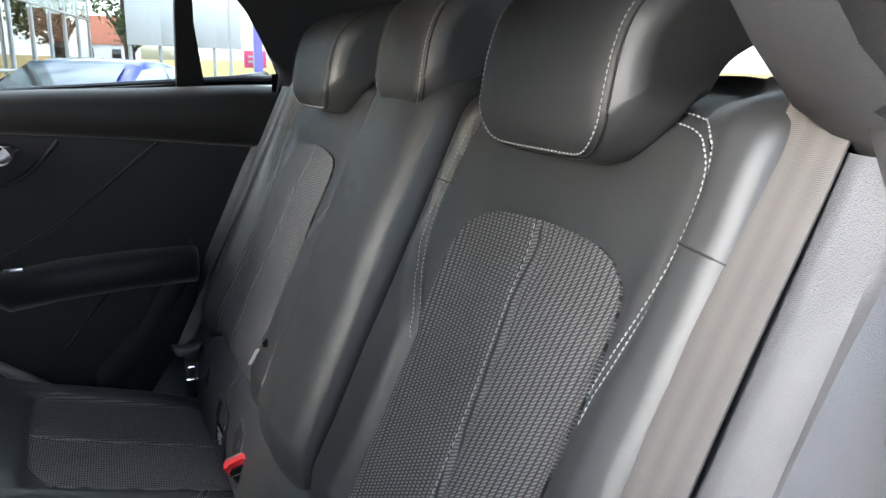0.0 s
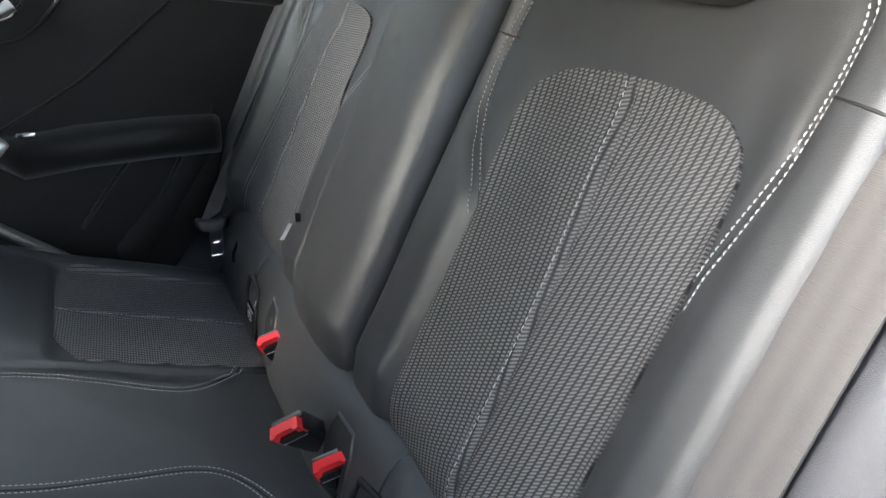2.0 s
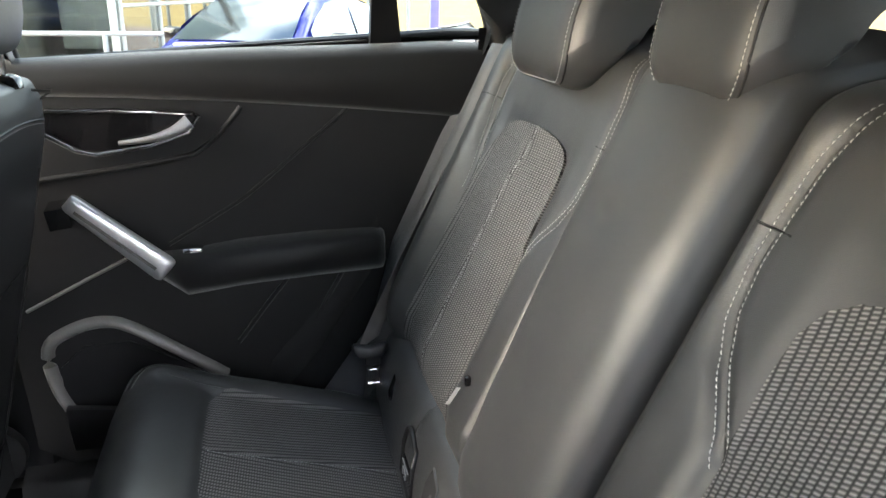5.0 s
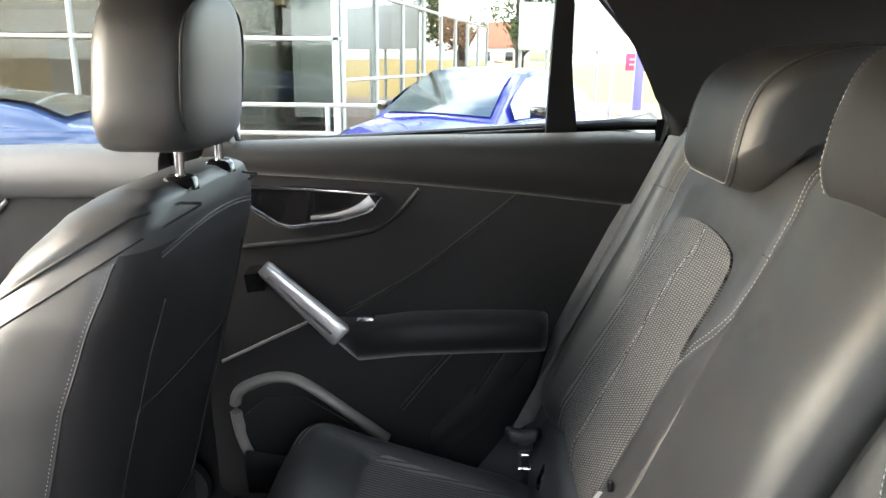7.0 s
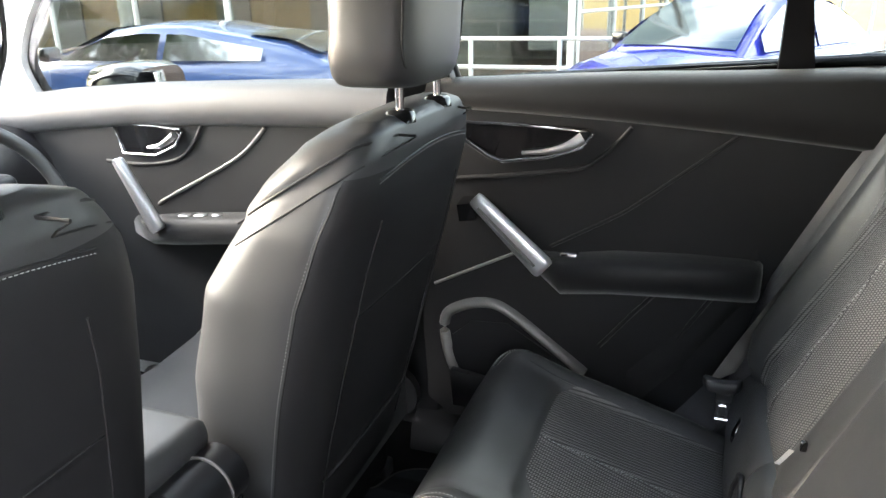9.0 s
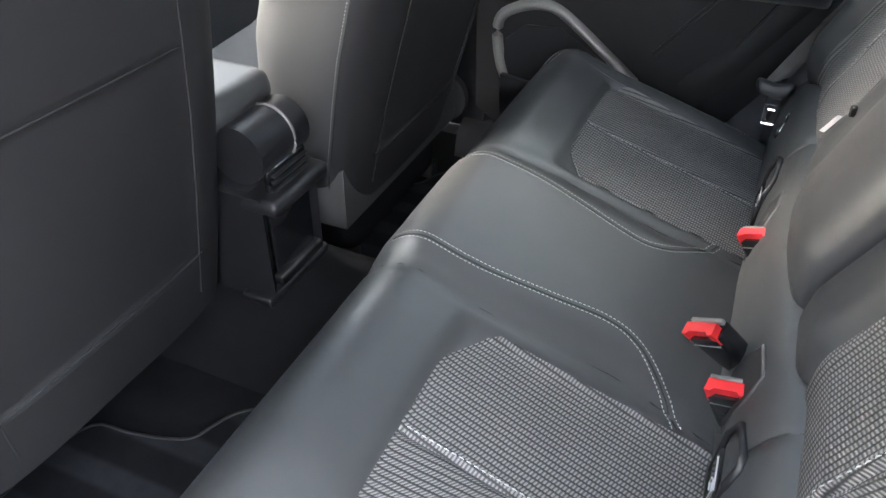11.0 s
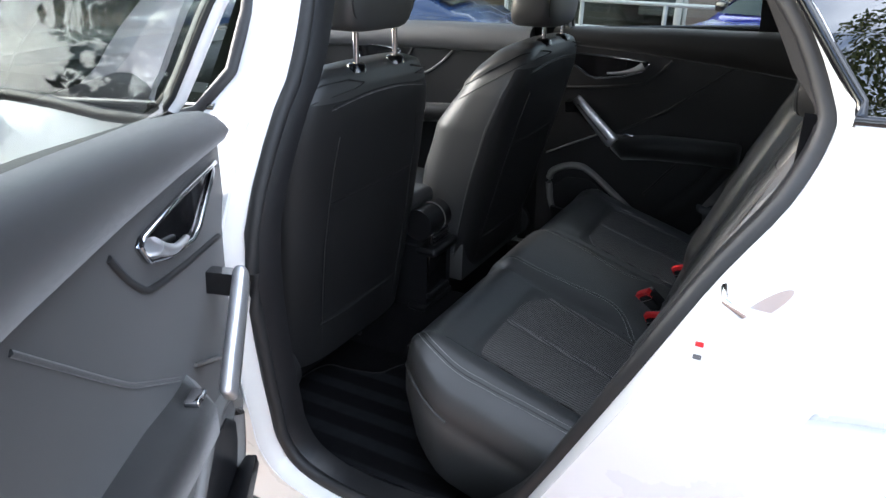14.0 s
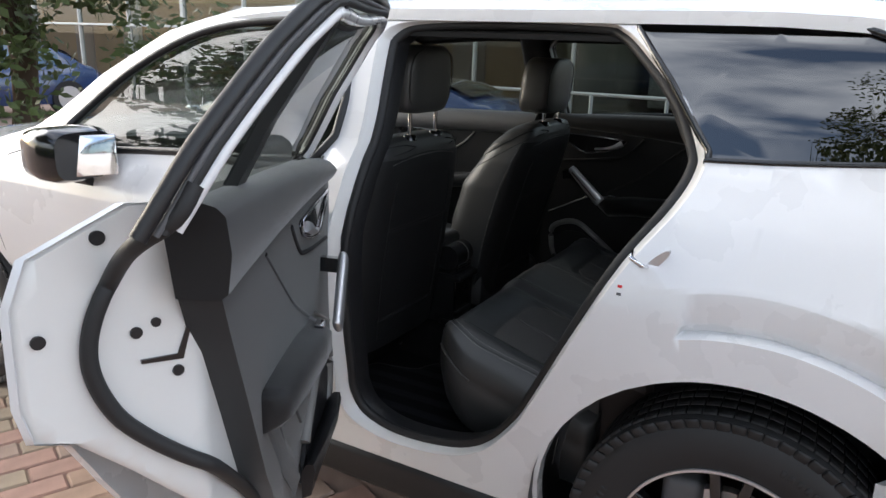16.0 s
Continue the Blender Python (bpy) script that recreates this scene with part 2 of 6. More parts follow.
def rbox(c, s, bevel=0.01, seg=3, m=None, bm=None):
    """A box with rounded edges; m turns it about its centre."""
    b = bmesh.new()
    bmesh.ops.create_cube(b, size=1.0)
    for v in b.verts:
        v.co = Vector((v.co.x * s[0], v.co.y * s[1], v.co.z * s[2]))
    if bevel:
        bmesh.ops.bevel(b, geom=b.edges[:], offset=min(bevel, 0.49 * min(s)), segments=seg, profile=0.5, affect="EDGES")
    b.transform(Matrix.Translation(c) @ (m.to_4x4() if m else Matrix()))
    if bm is None:
        return b
    me = bpy.data.meshes.new("tmp")
    b.to_mesh(me)
    b.free()
    bm.from_mesh(me)
    bpy.data.meshes.remove(me)
    return bm


def plate(outer, holes, f, us=(), vs=(), lip=None):
    """A sheet cut out in two coordinates, with holes, scored along us and vs, and bent by f(u, v); lip gives its edges depth."""
    bm = bmesh.new()
    for loop in (outer, *holes):
        vv = [bm.verts.new((p[0], p[1], 0)) for p in loop]
        for a, b in zip(vv, vv[1:] + vv[:1]):
            bm.edges.new((a, b))
    bmesh.ops.triangle_fill(bm, use_beauty=True, use_dissolve=False, edges=bm.edges[:])
    for axis, cuts in ((0, us), (1, vs)):
        for c in cuts:
            co, no = [0, 0, 0], [0, 0, 0]
            co[axis], no[axis] = c, 1
            bmesh.ops.bisect_plane(bm, geom=bm.verts[:] + bm.edges[:] + bm.faces[:], plane_co=co, plane_no=no, dist=1e-5)
    for v in bm.verts:
        v.co = f(v.co.x, v.co.y)
    if lip is not None:
        skirt(bm, lip)
    return bm


def stitches(path, normal, length=0.0040, gap=0.0018, r=0.00085, bm=None):
    """Short threads along a path, lying on the surface."""
    bm = bm or bmesh.new()
    pts = [Vector(p) for p in path]
    seg, run = 0, 0.0
    d = [(b - a).length for a, b in zip(pts, pts[1:])]
    total, s = sum(d), 0.0
    def at(x):
        i = 0
        while i < len(d) - 1 and x > d[i]:
            x -= d[i]
            i += 1
        return pts[i].lerp(pts[i + 1], x / max(d[i], 1e-9))
    while s + length < total:
        a, b = at(s), at(s + length)
        t = (b - a).normalized()
        nn = Vector(normal(a) if callable(normal) else normal)
        side = t.cross(nn).normalized() * r
        up = nn.normalized() * r
        mid = (a + b) / 2 + up * 0.8
        v = [bm.verts.new(q) for q in (a - side * 0.6, a + side * 0.6, mid + side, mid - side, b + side * 0.6, b - side * 0.6, mid + up * 0.7)]
        bm.faces.new((v[0], v[1], v[2], v[6]))
        bm.faces.new((v[0], v[6], v[3]))
        bm.faces.new((v[6], v[2], v[4]))
        bm.faces.new((v[3], v[6], v[4], v[5]))
        s += length + gap
    return bm


def lerp(x, xs, ys):
    return float(np.interp(x, xs, ys))


def step(x, a, b):
    t = min(1.0, max(0.0, (x - a) / (b - a)))
    return t * t * (3 - 2 * t)


def span(a, b, n):
    return [a + (b - a) * i / n for i in range(n + 1)]

# ---- car body ----
def half_width(z):
    """Half the width of the body at a height."""
    return lerp(z, [0.15, 0.25, 0.40, 0.6, 0.76, 0.83, 0.905, 0.96, 1.10, 1.165, 1.22, 1.30, 1.42, 1.48, 1.52, 1.56, 1.60],
                [0.80, 0.825, 0.855, 0.895, 0.918, 0.921, 0.922, 0.910, 0.84, 0.785, 0.755, 0.715, 0.645, 0.60, 0.55, 0.45, 0.30])


AXLE, TYRE_R = -0.165, 0.348


def facet(y, z):
    """The cut-in facet that follows the rear wheel arch."""
    r = math.hypot(y - AXLE + 0.005, z - 0.34)
    if r > 0.645 or z < 0.4:
        return 0.0
    return step(-y - 0.32 * (r - 0.548), 0.019, 0.029) * lerp(r, [0.541, 0.5475, 0.5685, 0.634], [0.0, 0.036, 0.020, 0.0])


def on_side(side, inset=0.0):
    return lambda y, z: Vector((side * (half_width(z) - facet(y, z) - inset), y, z))


OPENING = spline([(0.885, 0.553, 0), (0.887, 0.45, 0), (0.846, 0.379, 0), (0.726, 0.345, 0), (0.55, 0.362, 0), (0.438, 0.413, 0), (0.347, 0.514, 0), (0.288, 0.62, 0),
                  (0.205, 0.787, 0), (0.100, 0.99, 0), (0.022, 1.108, 0), (-0.008, 1.186, 0), (0.002, 1.232, 0), (0.06, 1.326, 0), (0.172, 1.43, 0), (0.238, 1.475, 0),
                  (0.30, 1.487, 0), (0.576, 1.492, 0), (0.836, 1.482, 0), (0.905, 1.45, 0), (0.91, 1.411, 0), (0.885, 1.271, 0), (0.875, 1.123, 0), (0.88, 0.85, 0)], 4, True)
QUARTER = spline([(0.225, 1.512, 0), (0.098, 1.36, 0), (-0.008, 1.228, 0), (-0.036, 1.208, 0), (-0.4, 1.235, 0), (-0.62, 1.265, 0), (-0.66, 1.28, 0), (-0.42, 1.43, 0), (-0.30, 1.47, 0), (-0.21, 1.49, 0), (0.10, 1.512, 0)], 3, True)
FRONT_WINDOW = spline([(0.99, 1.11, 0), (0.99, 1.43, 0), (1.04, 1.48, 0), (1.40, 1.47, 0), (1.64, 1.42, 0), (1.86, 1.30, 0), (2.03, 1.15, 0), (2.06, 1.06, 0), (1.98, 1.05, 0), (1.5, 1.085, 0)], 4, True)


def arch(y0, r, n=28, z0=0.34, low=0.19):
    pts = [(y0 + r * math.cos(a), z0 + r * math.sin(a)) for a in span(-0.36, math.pi + 0.36, n)]
    return pts


ZC = [0.25, 0.32, 0.4, 0.5, 0.6, 0.68, 0.76, 0.79, 0.81, 0.828, 0.836, 0.87, 0.904, 0.912, 0.93, 0.96, 1.03, 1.1, 1.165, 1.22, 1.26, 1.30, 1.36, 1.42, 1.45, 1.48, 1.50, 1.52]
YC = span(-0.75, 2.9, 18)


def body_side(side, parent):
    lower = [(3.6, 0.30), (3.6, 0.72), (3.4, 0.90), (2.4, 1.05), (2.22, 1.10), (2.0, 1.285), (1.75, 1.44), (1.5, 1.515), (1.10, 1.53), (0.6, 1.535), (0.2, 1.53), (-0.25, 1.50), (-0.45, 1.45), (-0.72, 1.26), (-0.80, 1.0), (-0.84, 0.6), (-0.80, 0.25), (-0.56, 0.20)]
    lip = lambda a, r: (AXLE - 0.005 + r * math.cos(a), 0.34 + r * math.sin(a))
    a0, a1 = radians(66), radians(176)
    turns = [a0] + span(radians(68), radians(80), 26) + span(radians(81.5), a1, 60)
    rear = [lip(a, 0.448) for a in span(-0.36, a0, 10)] + [lip(a, 0.645) for a in turns] + [lip(a, 0.448) for a in span(a1, math.pi + 0.36, 4)]
    front = arch(AXLE + 2.90, 0.40)
    outer = lower + rear[::-1] + [(0.5, 0.20), (1.9, 0.20)] + front[::-1][:]
    inward = lambda co: Vector((-side * 0.035, 0, 0))
    side_at = on_side(side)
    radii = [0.448, 0.452, 0.465, 0.485, 0.51, 0.5405, 0.5415, 0.546, 0.5472, 0.5480, 0.555, 0.5615, 0.5678, 0.5692, 0.59, 0.61, 0.632, 0.6345, 0.645]
    flare = grid(lambda a, r: side_at(*lip(a, r)), turns, radii)
    for a, b in zip(turns, turns[1:]):
        v = [flare.verts.new(side_at(*lip(q, 0.448)) + inset) for q, inset in ((a, Vector()), (b, Vector()), (b, Vector((-side * 0.03, 0, 0))), (a, Vector((-side * 0.03, 0, 0))))]
        flare.faces.new(v)
    part("wheel_arch", flare, WHITE, parent, "white flared wheel arch")
    return part("body_side", plate(outer, [OPENING, QUARTER, FRONT_WINDOW], on_side(side), YC, ZC, inward), WHITE, parent, "white painted body side")


car = thing("white_car", (0, 0.9, 0), "white compact car with its rear passenger door open on brick paving", "car")
body_side(-1, car)
body_side(1, car)


def roof_point(x, y):
    w = 0.60
    crown = 1.585 - 0.05 * (x / w) ** 2 - 0.02 * (x / w) ** 4
    fall = 0.0 if 0.0 < y < 1.0 else (0.12 * ((y - 1.0) / 1.0) ** 2 if y >= 1.0 else 0.10 * (y / 0.8) ** 2)
    return Vector((x, y, crown - fall))


part("roof", skirt(grid(roof_point, span(-0.60, 0.60, 12), span(-0.55, 1.55, 14)), (0, 0, -0.03)), WHITE, car)
part("headliner", skirt(grid(lambda x, y: roof_point(x, y) - Vector((0, 0, 0.055 + 0.02 * abs(x))), span(-0.575, 0.575, 10), span(-0.55, 1.5, 12)), (0, 0, -0.012)), HEADLINER, car, "black cloth headliner")
part("windscreen", grid(lambda x, t: Vector((x * (0.60 + 0.12 * t), 1.58 + 0.66 * t - 0.10 * (x ** 2), 1.52 - 0.42 * t)), span(-1, 1, 8), span(0, 1, 6)), CLEAR, car).visible_shadow = False
part("bonnet", skirt(grid(lambda x, y: Vector((x * 0.80, y, 1.075 - 0.10 * ((y - 2.15) / 1.2) ** 2 - 0.04 * x * x)), span(-1, 1, 10), span(2.14, 3.55, 8)), (0, 0, -0.05)), WHITE, car)
part("tailgate", skirt(grid(lambda x, z: Vector((x * (0.78 if z < 1.1 else 0.78 - 0.5 * (z - 1.1)), -0.80 + max(0, z - 0.95) * 0.42 - 0.02 * (1 - x * x), z)), span(-1, 1, 10), [0.3, 0.5, 0.7, 0.9, 1.0, 1.08]), (0, 0.04, 0)), WHITE, car)
rear_glass = part("rear_window", grid(lambda x, t: Vector((x * (0.70 - 0.17 * t), -0.74 + 0.24 * t - 0.02 * (1 - x * x), 1.10 + 0.36 * t)), span(-1, 1, 8), span(0, 1, 5)), TINTED, car)
rear_glass.visible_shadow = False
part("spoiler", loft([[Vector((x, y, z)) for y, z in ((-0.40, 1.545), (-0.62, 1.525), (-0.66, 1.50), (-0.60, 1.485), (-0.40, 1.50))] for x in (-0.56, -0.4, 0, 0.4, 0.56)]), WHITE, car, "white roof spoiler")
for nose, y0, y1, zt in (("front_bumper", 3.40, 3.66, 0.86), ("rear_bumper", -0.62, -0.86, 0.62)):
    part(nose, loft([[Vector((x, lerp(abs(x), [0, 0.6, 0.84], [y1, y1 * 0.5 + lerp(0.5, [0, 1], [y0, y1]) * 0.5, y0]) + dy * (1 if y1 < 0 else -1), z)) for dy, z in ((0.05, 0.22), (0.0, 0.32), (0.0, zt - 0.12), (0.04, zt), (0.20, zt), (0.20, 0.22))] for x in span(-0.84, 0.84, 16)]), WHITE, car)
part("floor_pan", rbox((0, 1.2, 0.24), (1.60, 2.9, 0.06), 0.01), CARPET, car)
part("under_tray", rbox((0, 1.1, 0.19), (1.5, 4.0, 0.03), 0.01), RUBBER, car)
part("boot_floor", rbox((0, -0.42, 0.62), (1.2, 0.62, 0.04), 0.01), CARPET, car)
part("firewall", rbox((0, 2.28, 0.62), (1.5, 0.05, 0.8), 0.01), CARPET, car)
for sd in (-1, 1):
    part("quarter_glass", plate(QUARTER, [], on_side(sd, 0.012), span(-0.6, 0.2, 8), ZC), PRIVACY, car, "dark tinted quarter glass")
    part("window_trim", tube([on_side(sd, 0.004)(p.x, p.y) for p in QUARTER], 0.008, 6, closed=True), GLOSS_BLACK, car)
    part("sill_trim", rbox((sd * 0.815, 1.1, 0.225), (0.05, 1.5, 0.11), 0.02), PLASTIC, car, "black plastic sill trim")
    jamb = lambda p, k, inset: on_side(sd, inset)(0.46 + (p.x - 0.46) * (1 - 0.065 * k), 0.93 + (p.y - 0.93) * (1 - 0.025 * k))
    ring = [p for p in OPENING] + [OPENING[0]]
    part("door_jamb", loft([[jamb(p, k, inset) for p in ring] for k, inset in ((0, 0.002), (0.12, 0.004), (0.35, 0.016), (0.8, 0.040), (1.0, 0.046))], cap=False, closed=False), WHITE_SATIN, car, "white painted door jamb")
    part("door_seal", tube([jamb(p, 1.0, 0.044) for p in OPENING], 0.013, 8, closed=True), RUBBER, car, "black rubber door seal")
    part("seal_trim", skirt(loft([[jamb(p, 1.0, 0.046) for p in ring], [jamb(p, 1.5, 0.075) for p in ring]], cap=False, closed=False), (-sd * 0.03, 0, 0)), PLASTIC, car)

# wheels
def wheel(y0, side):
    w = thing("wheel", (side * 0.78, y0, 0), "black alloy wheel with bright rim edge and black tyre", "wheel", "car wheels")
    prof = [(-0.10, 0.225), (-0.108, 0.24), (-0.114, 0.275), (-0.110, 0.308), (-0.100, 0.333), (-0.085, 0.345), (-0.05, 0.348), (0, 0.349), (0.05, 0.348), (0.085, 0.345), (0.10, 0.32), (0.108, 0.27), (0.10, 0.225)]
    c = Vector((side * 0.785, y0, TYRE_R))
    def ring(profile, n=72):
        return loft([[c + Vector((-side * px, r * math.cos(a), r * math.sin(a))) for px, r in profile] for a in span(0, 2 * math.pi, n)], cap=False, closed=False)
    tyre = part("tyre", ring(prof), RUBBER, w, "black rubber tyre")
    bm = bmesh.new()
    for i in range(68):
        a = 2 * math.pi * i / 68
        rot = Matrix.Rotation(a, 3, "X")
        for px in (-1, 1):
            lean = rot @ Matrix.Rotation(side * px * -0.42, 3, "Y")
            rbox(c + Vector((-side * px * 0.1005, 0, 0)) + rot @ Vector((0, 0, 0.327)), (0.010, 0.0285, 0.042), 0.003, 1, lean, bm)
        for px in (-0.062, -0.021, 0.021, 0.062):
            rbox(c + Vector((-side * px, 0, 0)) + rot @ Vector((0, 0, 0.3455)), (0.036, 0.029, 0.010), 0.002, 1, rot, bm)
    part("tread", bm, RUBBER, tyre)
    for k in range(3):
        for i in range(10):
            rot = Matrix.Rotation(2 * math.pi * k / 3 + 0.34 + i * 0.062, 3, "X")
            part("sidewall_mark", rbox(c + Vector((side * 0.1125, 0, 0)) + rot @ Vector((0, 0, 0.283)), (0.004, 0.011, 0.017), 0.001, 1, rot), RUBBER, tyre)
    part("rim", ring([(-0.100, 0.232), (-0.106, 0.229), (-0.106, 0.222), (-0.096, 0.219), (-0.06, 0.205), (0.09, 0.20), (0.10, 0.225)]), GLOSS_BLACK, w)
    part("rim_edge", ring([(-0.101, 0.231), (-0.1075, 0.229), (-0.1075, 0.223), (-0.098, 0.221)]), ALU, w, "bright machined rim edge")
    for i in range(10):
        rot = Matrix.Rotation(2 * math.pi * (i // 2) / 5 + (0.16 if i % 2 else -0.16), 3, "X")
        part("spoke", rbox(c + Vector((side * 0.082, 0, 0)) + rot @ Vector((0, 0, 0.13)), (0.035, 0.024, 0.19), 0.006, 2, rot), GLOSS_BLACK, w)
    part("hub", tube([c + Vector((side * 0.04, 0, 0)), c + Vector((side * 0.10, 0, 0))], 0.06, 20), GLOSS_BLACK, w)
    part("brake_disc", tube([c + Vector((side * 0.02, 0, 0)), c + Vector((side * 0.045, 0, 0))], 0.15, 32), ALU, w, "grey brake disc")
    part("brake_caliper", rbox(c + Vector((side * 0.03, 0.10, 0.10)), (0.07, 0.09, 0.12), 0.02), PLASTIC_GREY, w)
    return w


for y0 in (AXLE, AXLE + 2.90):
    for sd in (-1, 1):
        wheel(y0, sd)
        rings = [[Vector((sd * x, y0 + 0.455 * math.cos(a), 0.34 + 0.455 * math.sin(a))) for a in span(-0.3, math.pi + 0.3, 24)] for x in (0.87, 0.60)]
        part("arch_liner", loft(rings + [[Vector((sd * 0.60, y0 + 0.02 * math.cos(a), 0.34 + 0.02 * math.sin(a))) for a in span(-0.3, math.pi + 0.3, 24)]], cap=False, closed=False), PLASTIC, car)


# ---- doors ----
HINGE = Vector((-0.82, 1.05, 0))
OPEN = Matrix.Translation(HINGE) @ Matrix.Rotation(radians(-62), 4, "Z") @ Matrix.Translation(-HINGE)
DOOR_LOW = [(0.90, 1.12), (0.92, 0.8), (0.92, 0.40), (0.88, 0.34), (0.52, 0.33), (0.42, 0.36), (0.32, 0.48), (0.20, 0.61), (0.085, 0.69), (0.022, 0.79), (-0.03, 0.866), (-0.066, 0.885), (-0.074, 0.94), (-0.072, 1.08), (-0.055, 1.145), (0.03, 1.205), (0.15, 1.19), (0.5, 1.15)]
TRIM = [(0.905, 1.115), (0.915, 0.80), (0.915, 0.40), (0.86, 0.36), (0.52, 0.36), (0.42, 0.38), (0.345, 0.48), (0.245, 0.64), (0.165, 0.82), (0.09, 0.98), (0.055, 1.06), (0.045, 1.12), (0.06, 1.165), (0.2, 1.165), (0.5, 1.145)]


def trim_x(y, z):
    """How far the door's inner trim stands from the car's middle."""
    x = 0.712
    x += 0.015 * (1 - step(z, 0.45, 0.60))
    return x


def rear_door(side, m):
    d = thing("rear_door_open" if side < 0 else "rear_door_closed", (side * 0.8, 0.45, 0.33),
              "open white rear door with black trim and dark glass" if side < 0 else "closed rear door with black trim and aluminium pull", "car door", "rear doors")
    f = lambda y, z: Vector((side * (max(half_width(z) + 0.002, min(0.965, 0.79 + 1.12 * (0.077 - y)))), y, z))
    S = lambda x, y, z: Vector((side * x, y, z))
    part("outer_skin", plate(DOOR_LOW, [], f, span(-0.1, 0.9, 6), ZC, (-side * 0.012, 0, 0)), WHITE, d)
    # inner pressed frame
    def inner(y, z):
        return S(min(0.955, max(0.765, 0.78 + 1.12 * (0.077 - y))), y, z)
    part("inner_frame", plate([(0.42 + (a - 0.42) * 0.985, 0.78 + (b - 0.78) * 0.99) for a, b in DOOR_LOW], [], inner, span(-0.1, 0.34, 24), ZC, (side * 0.02, 0, 0)), WHITE_SATIN, d, "white painted inner door frame")
    seal = spline([(0.005, 1.10, 0), (-0.012, 1.05, 0), (-0.019, 0.98, 0), (0.003, 0.89, 0), (0.06, 0.80, 0), (0.115, 0.74, 0), (0.22, 0.64, 0), (0.33, 0.52, 0), (0.43, 0.41, 0), (0.52, 0.37, 0), (0.87, 0.37, 0)], 6)
    part("seal", tube(spline([S(half_width(1.25) - 0.036, -0.045, 1.25), S(half_width(1.21) - 0.036, -0.062, 1.21), S(0.775, -0.058, 1.175), S(0.815, -0.025, 1.14)] + [inner(p.x, p.y) + S(-0.012, 0, 0) for p in seal[::3]], 4), 0.0125, 10, up=(-side * 0.69, -0.72, 0.1)), RUBBER, d, "black rubber seal")
    for y, z, r in ((0.005, 1.162, 0.013), (-0.052, 1.031, 0.012), (0.031, 1.015, 0.011), (0.050, 1.025, 0.009), (0.068, 0.941, 0.011)):
        c = inner(y, z)
        n = Vector((side * -0.69, -0.72, 0))
        part("grommet", tube([c - n * 0.002, c + n * 0.004], r * 0.8, 14), PLASTIC, d, "black rubber plug")
    c = inner(0.066, 0.972)
    along = Vector((side * 0.72, -0.69, 0))
    part("latch", loft([[c + along * a + Vector((0, 0, b)) + n * 0.003 for a, b in ((0.05, -0.006), (-0.012, -0.014), (-0.026, 0.032), (-0.02, 0.036), (-0.004, -0.004), (0.05, 0.0))], [c + along * a + Vector((0, 0, b)) - n * 0.004 for a, b in ((0.05, -0.006), (-0.012, -0.014), (-0.026, 0.032), (-0.02, 0.036), (-0.004, -0.004), (0.05, 0.0))]]), GLOSS_BLACK, d, "black door latch")
    part("trim_panel", plate(TRIM, [], lambda y, z: S(trim_x(y, z), y, z), span(0, 0.9, 10), [0.42, 0.5, 0.55, 0.6, 0.7, 0.8, 0.9, 1.0, 1.03, 1.04, 1.055, 1.07, 1.08, 1.1, 1.13, 1.145, 1.16], (side * 0.065, 0, 0)), DOORTRIM, d, "black door trim panel")
    # armrest
    arm = [(0.66, 0.80, 0.70), (0.60, 0.80, 0.652), (0.50, 0.815, 0.646), (0.36, 0.822, 0.650), (0.25, 0.822, 0.662), (0.235, 0.820, 0.672), (0.228, 0.812, 0.70)]
    rings = []
    for y, z, x in arm:
        th = 0.075 if y < 0.62 else 0.05
        rings.append([S(0.745, y, z), S(x + 0.015, y, z + 0.002), S(x, y, z - 0.012), S(x, y, z - th + 0.02), S(x + 0.02, y, z - th), S(0.745, y, z - th - 0.02)])
    armrest = part("armrest", loft(rings), DOORTRIM, d)
    part("window_switch", rbox(S(0.675, 0.585, 0.812), (0.022, 0.035, 0.010), 0.003), CHROME, armrest, "bright window switch")
    # pull handle
    a, b = S(0.648, 0.775, 0.920), S(0.640, 0.627, 0.785)
    along = (b - a).normalized()
    wide = Vector((0, along.z, -along.y)).normalized()
    rings = []
    for t, k in ((0.0, 0.55), (0.015, 0.82), (0.05, 1.0), (0.25, 1.0), (0.5, 1.0), (0.75, 1.0), (0.95, 1.0), (0.985, 0.85), (1.0, 0.6)):
        p = a.lerp(b, t)
        w = (0.0165 + 0.0085 * t) * (0.5 + 0.5 * k)
        rings.append([p + wide * (w * math.copysign(abs(math.cos(q)) ** 0.7, math.cos(q))) + Vector((side * (0.004 + 0.012 * k * math.copysign(abs(math.sin(q)) ** 0.8, math.sin(q))), 0, 0)) for q in span(0, 2 * math.pi, 18)[:-1]])
    pull = part("pull_handle", loft(rings), ALU, d, "satin aluminium pull handle")
    # darker strip paints the shading along the handle's lower groove
    part("handle_groove_shade", loft([[p + Vector((-side * 0.0095, dy * 0.35, -dy * 0.35)) for dy in (0.004, 0.008, 0.012, 0.016)] for p in (a.lerp(b, 0.10), a.lerp(b, 0.90))], closed=False, cap=False), SATIN_GREY, pull)
    part("handle_mount", loft([[S(x, y + q[0], z + q[1]) for q in ((-0.015, 0.02), (0.02, 0.015), (0.015, -0.02), (-0.02, -0.015))] for x, y, z in ((0.66, 0.795, 0.885), (0.74, 0.80, 0.89))]), GLOSS_BLACK, pull)
    # release lever and its bezel
    bez = [(0.865, 1.062), (0.70, 1.060), (0.565, 1.054), (0.555, 1.047), (0.575, 1.020), (0.64, 0.998), (0.73, 0.984), (0.76, 0.992), (0.85, 1.050)]
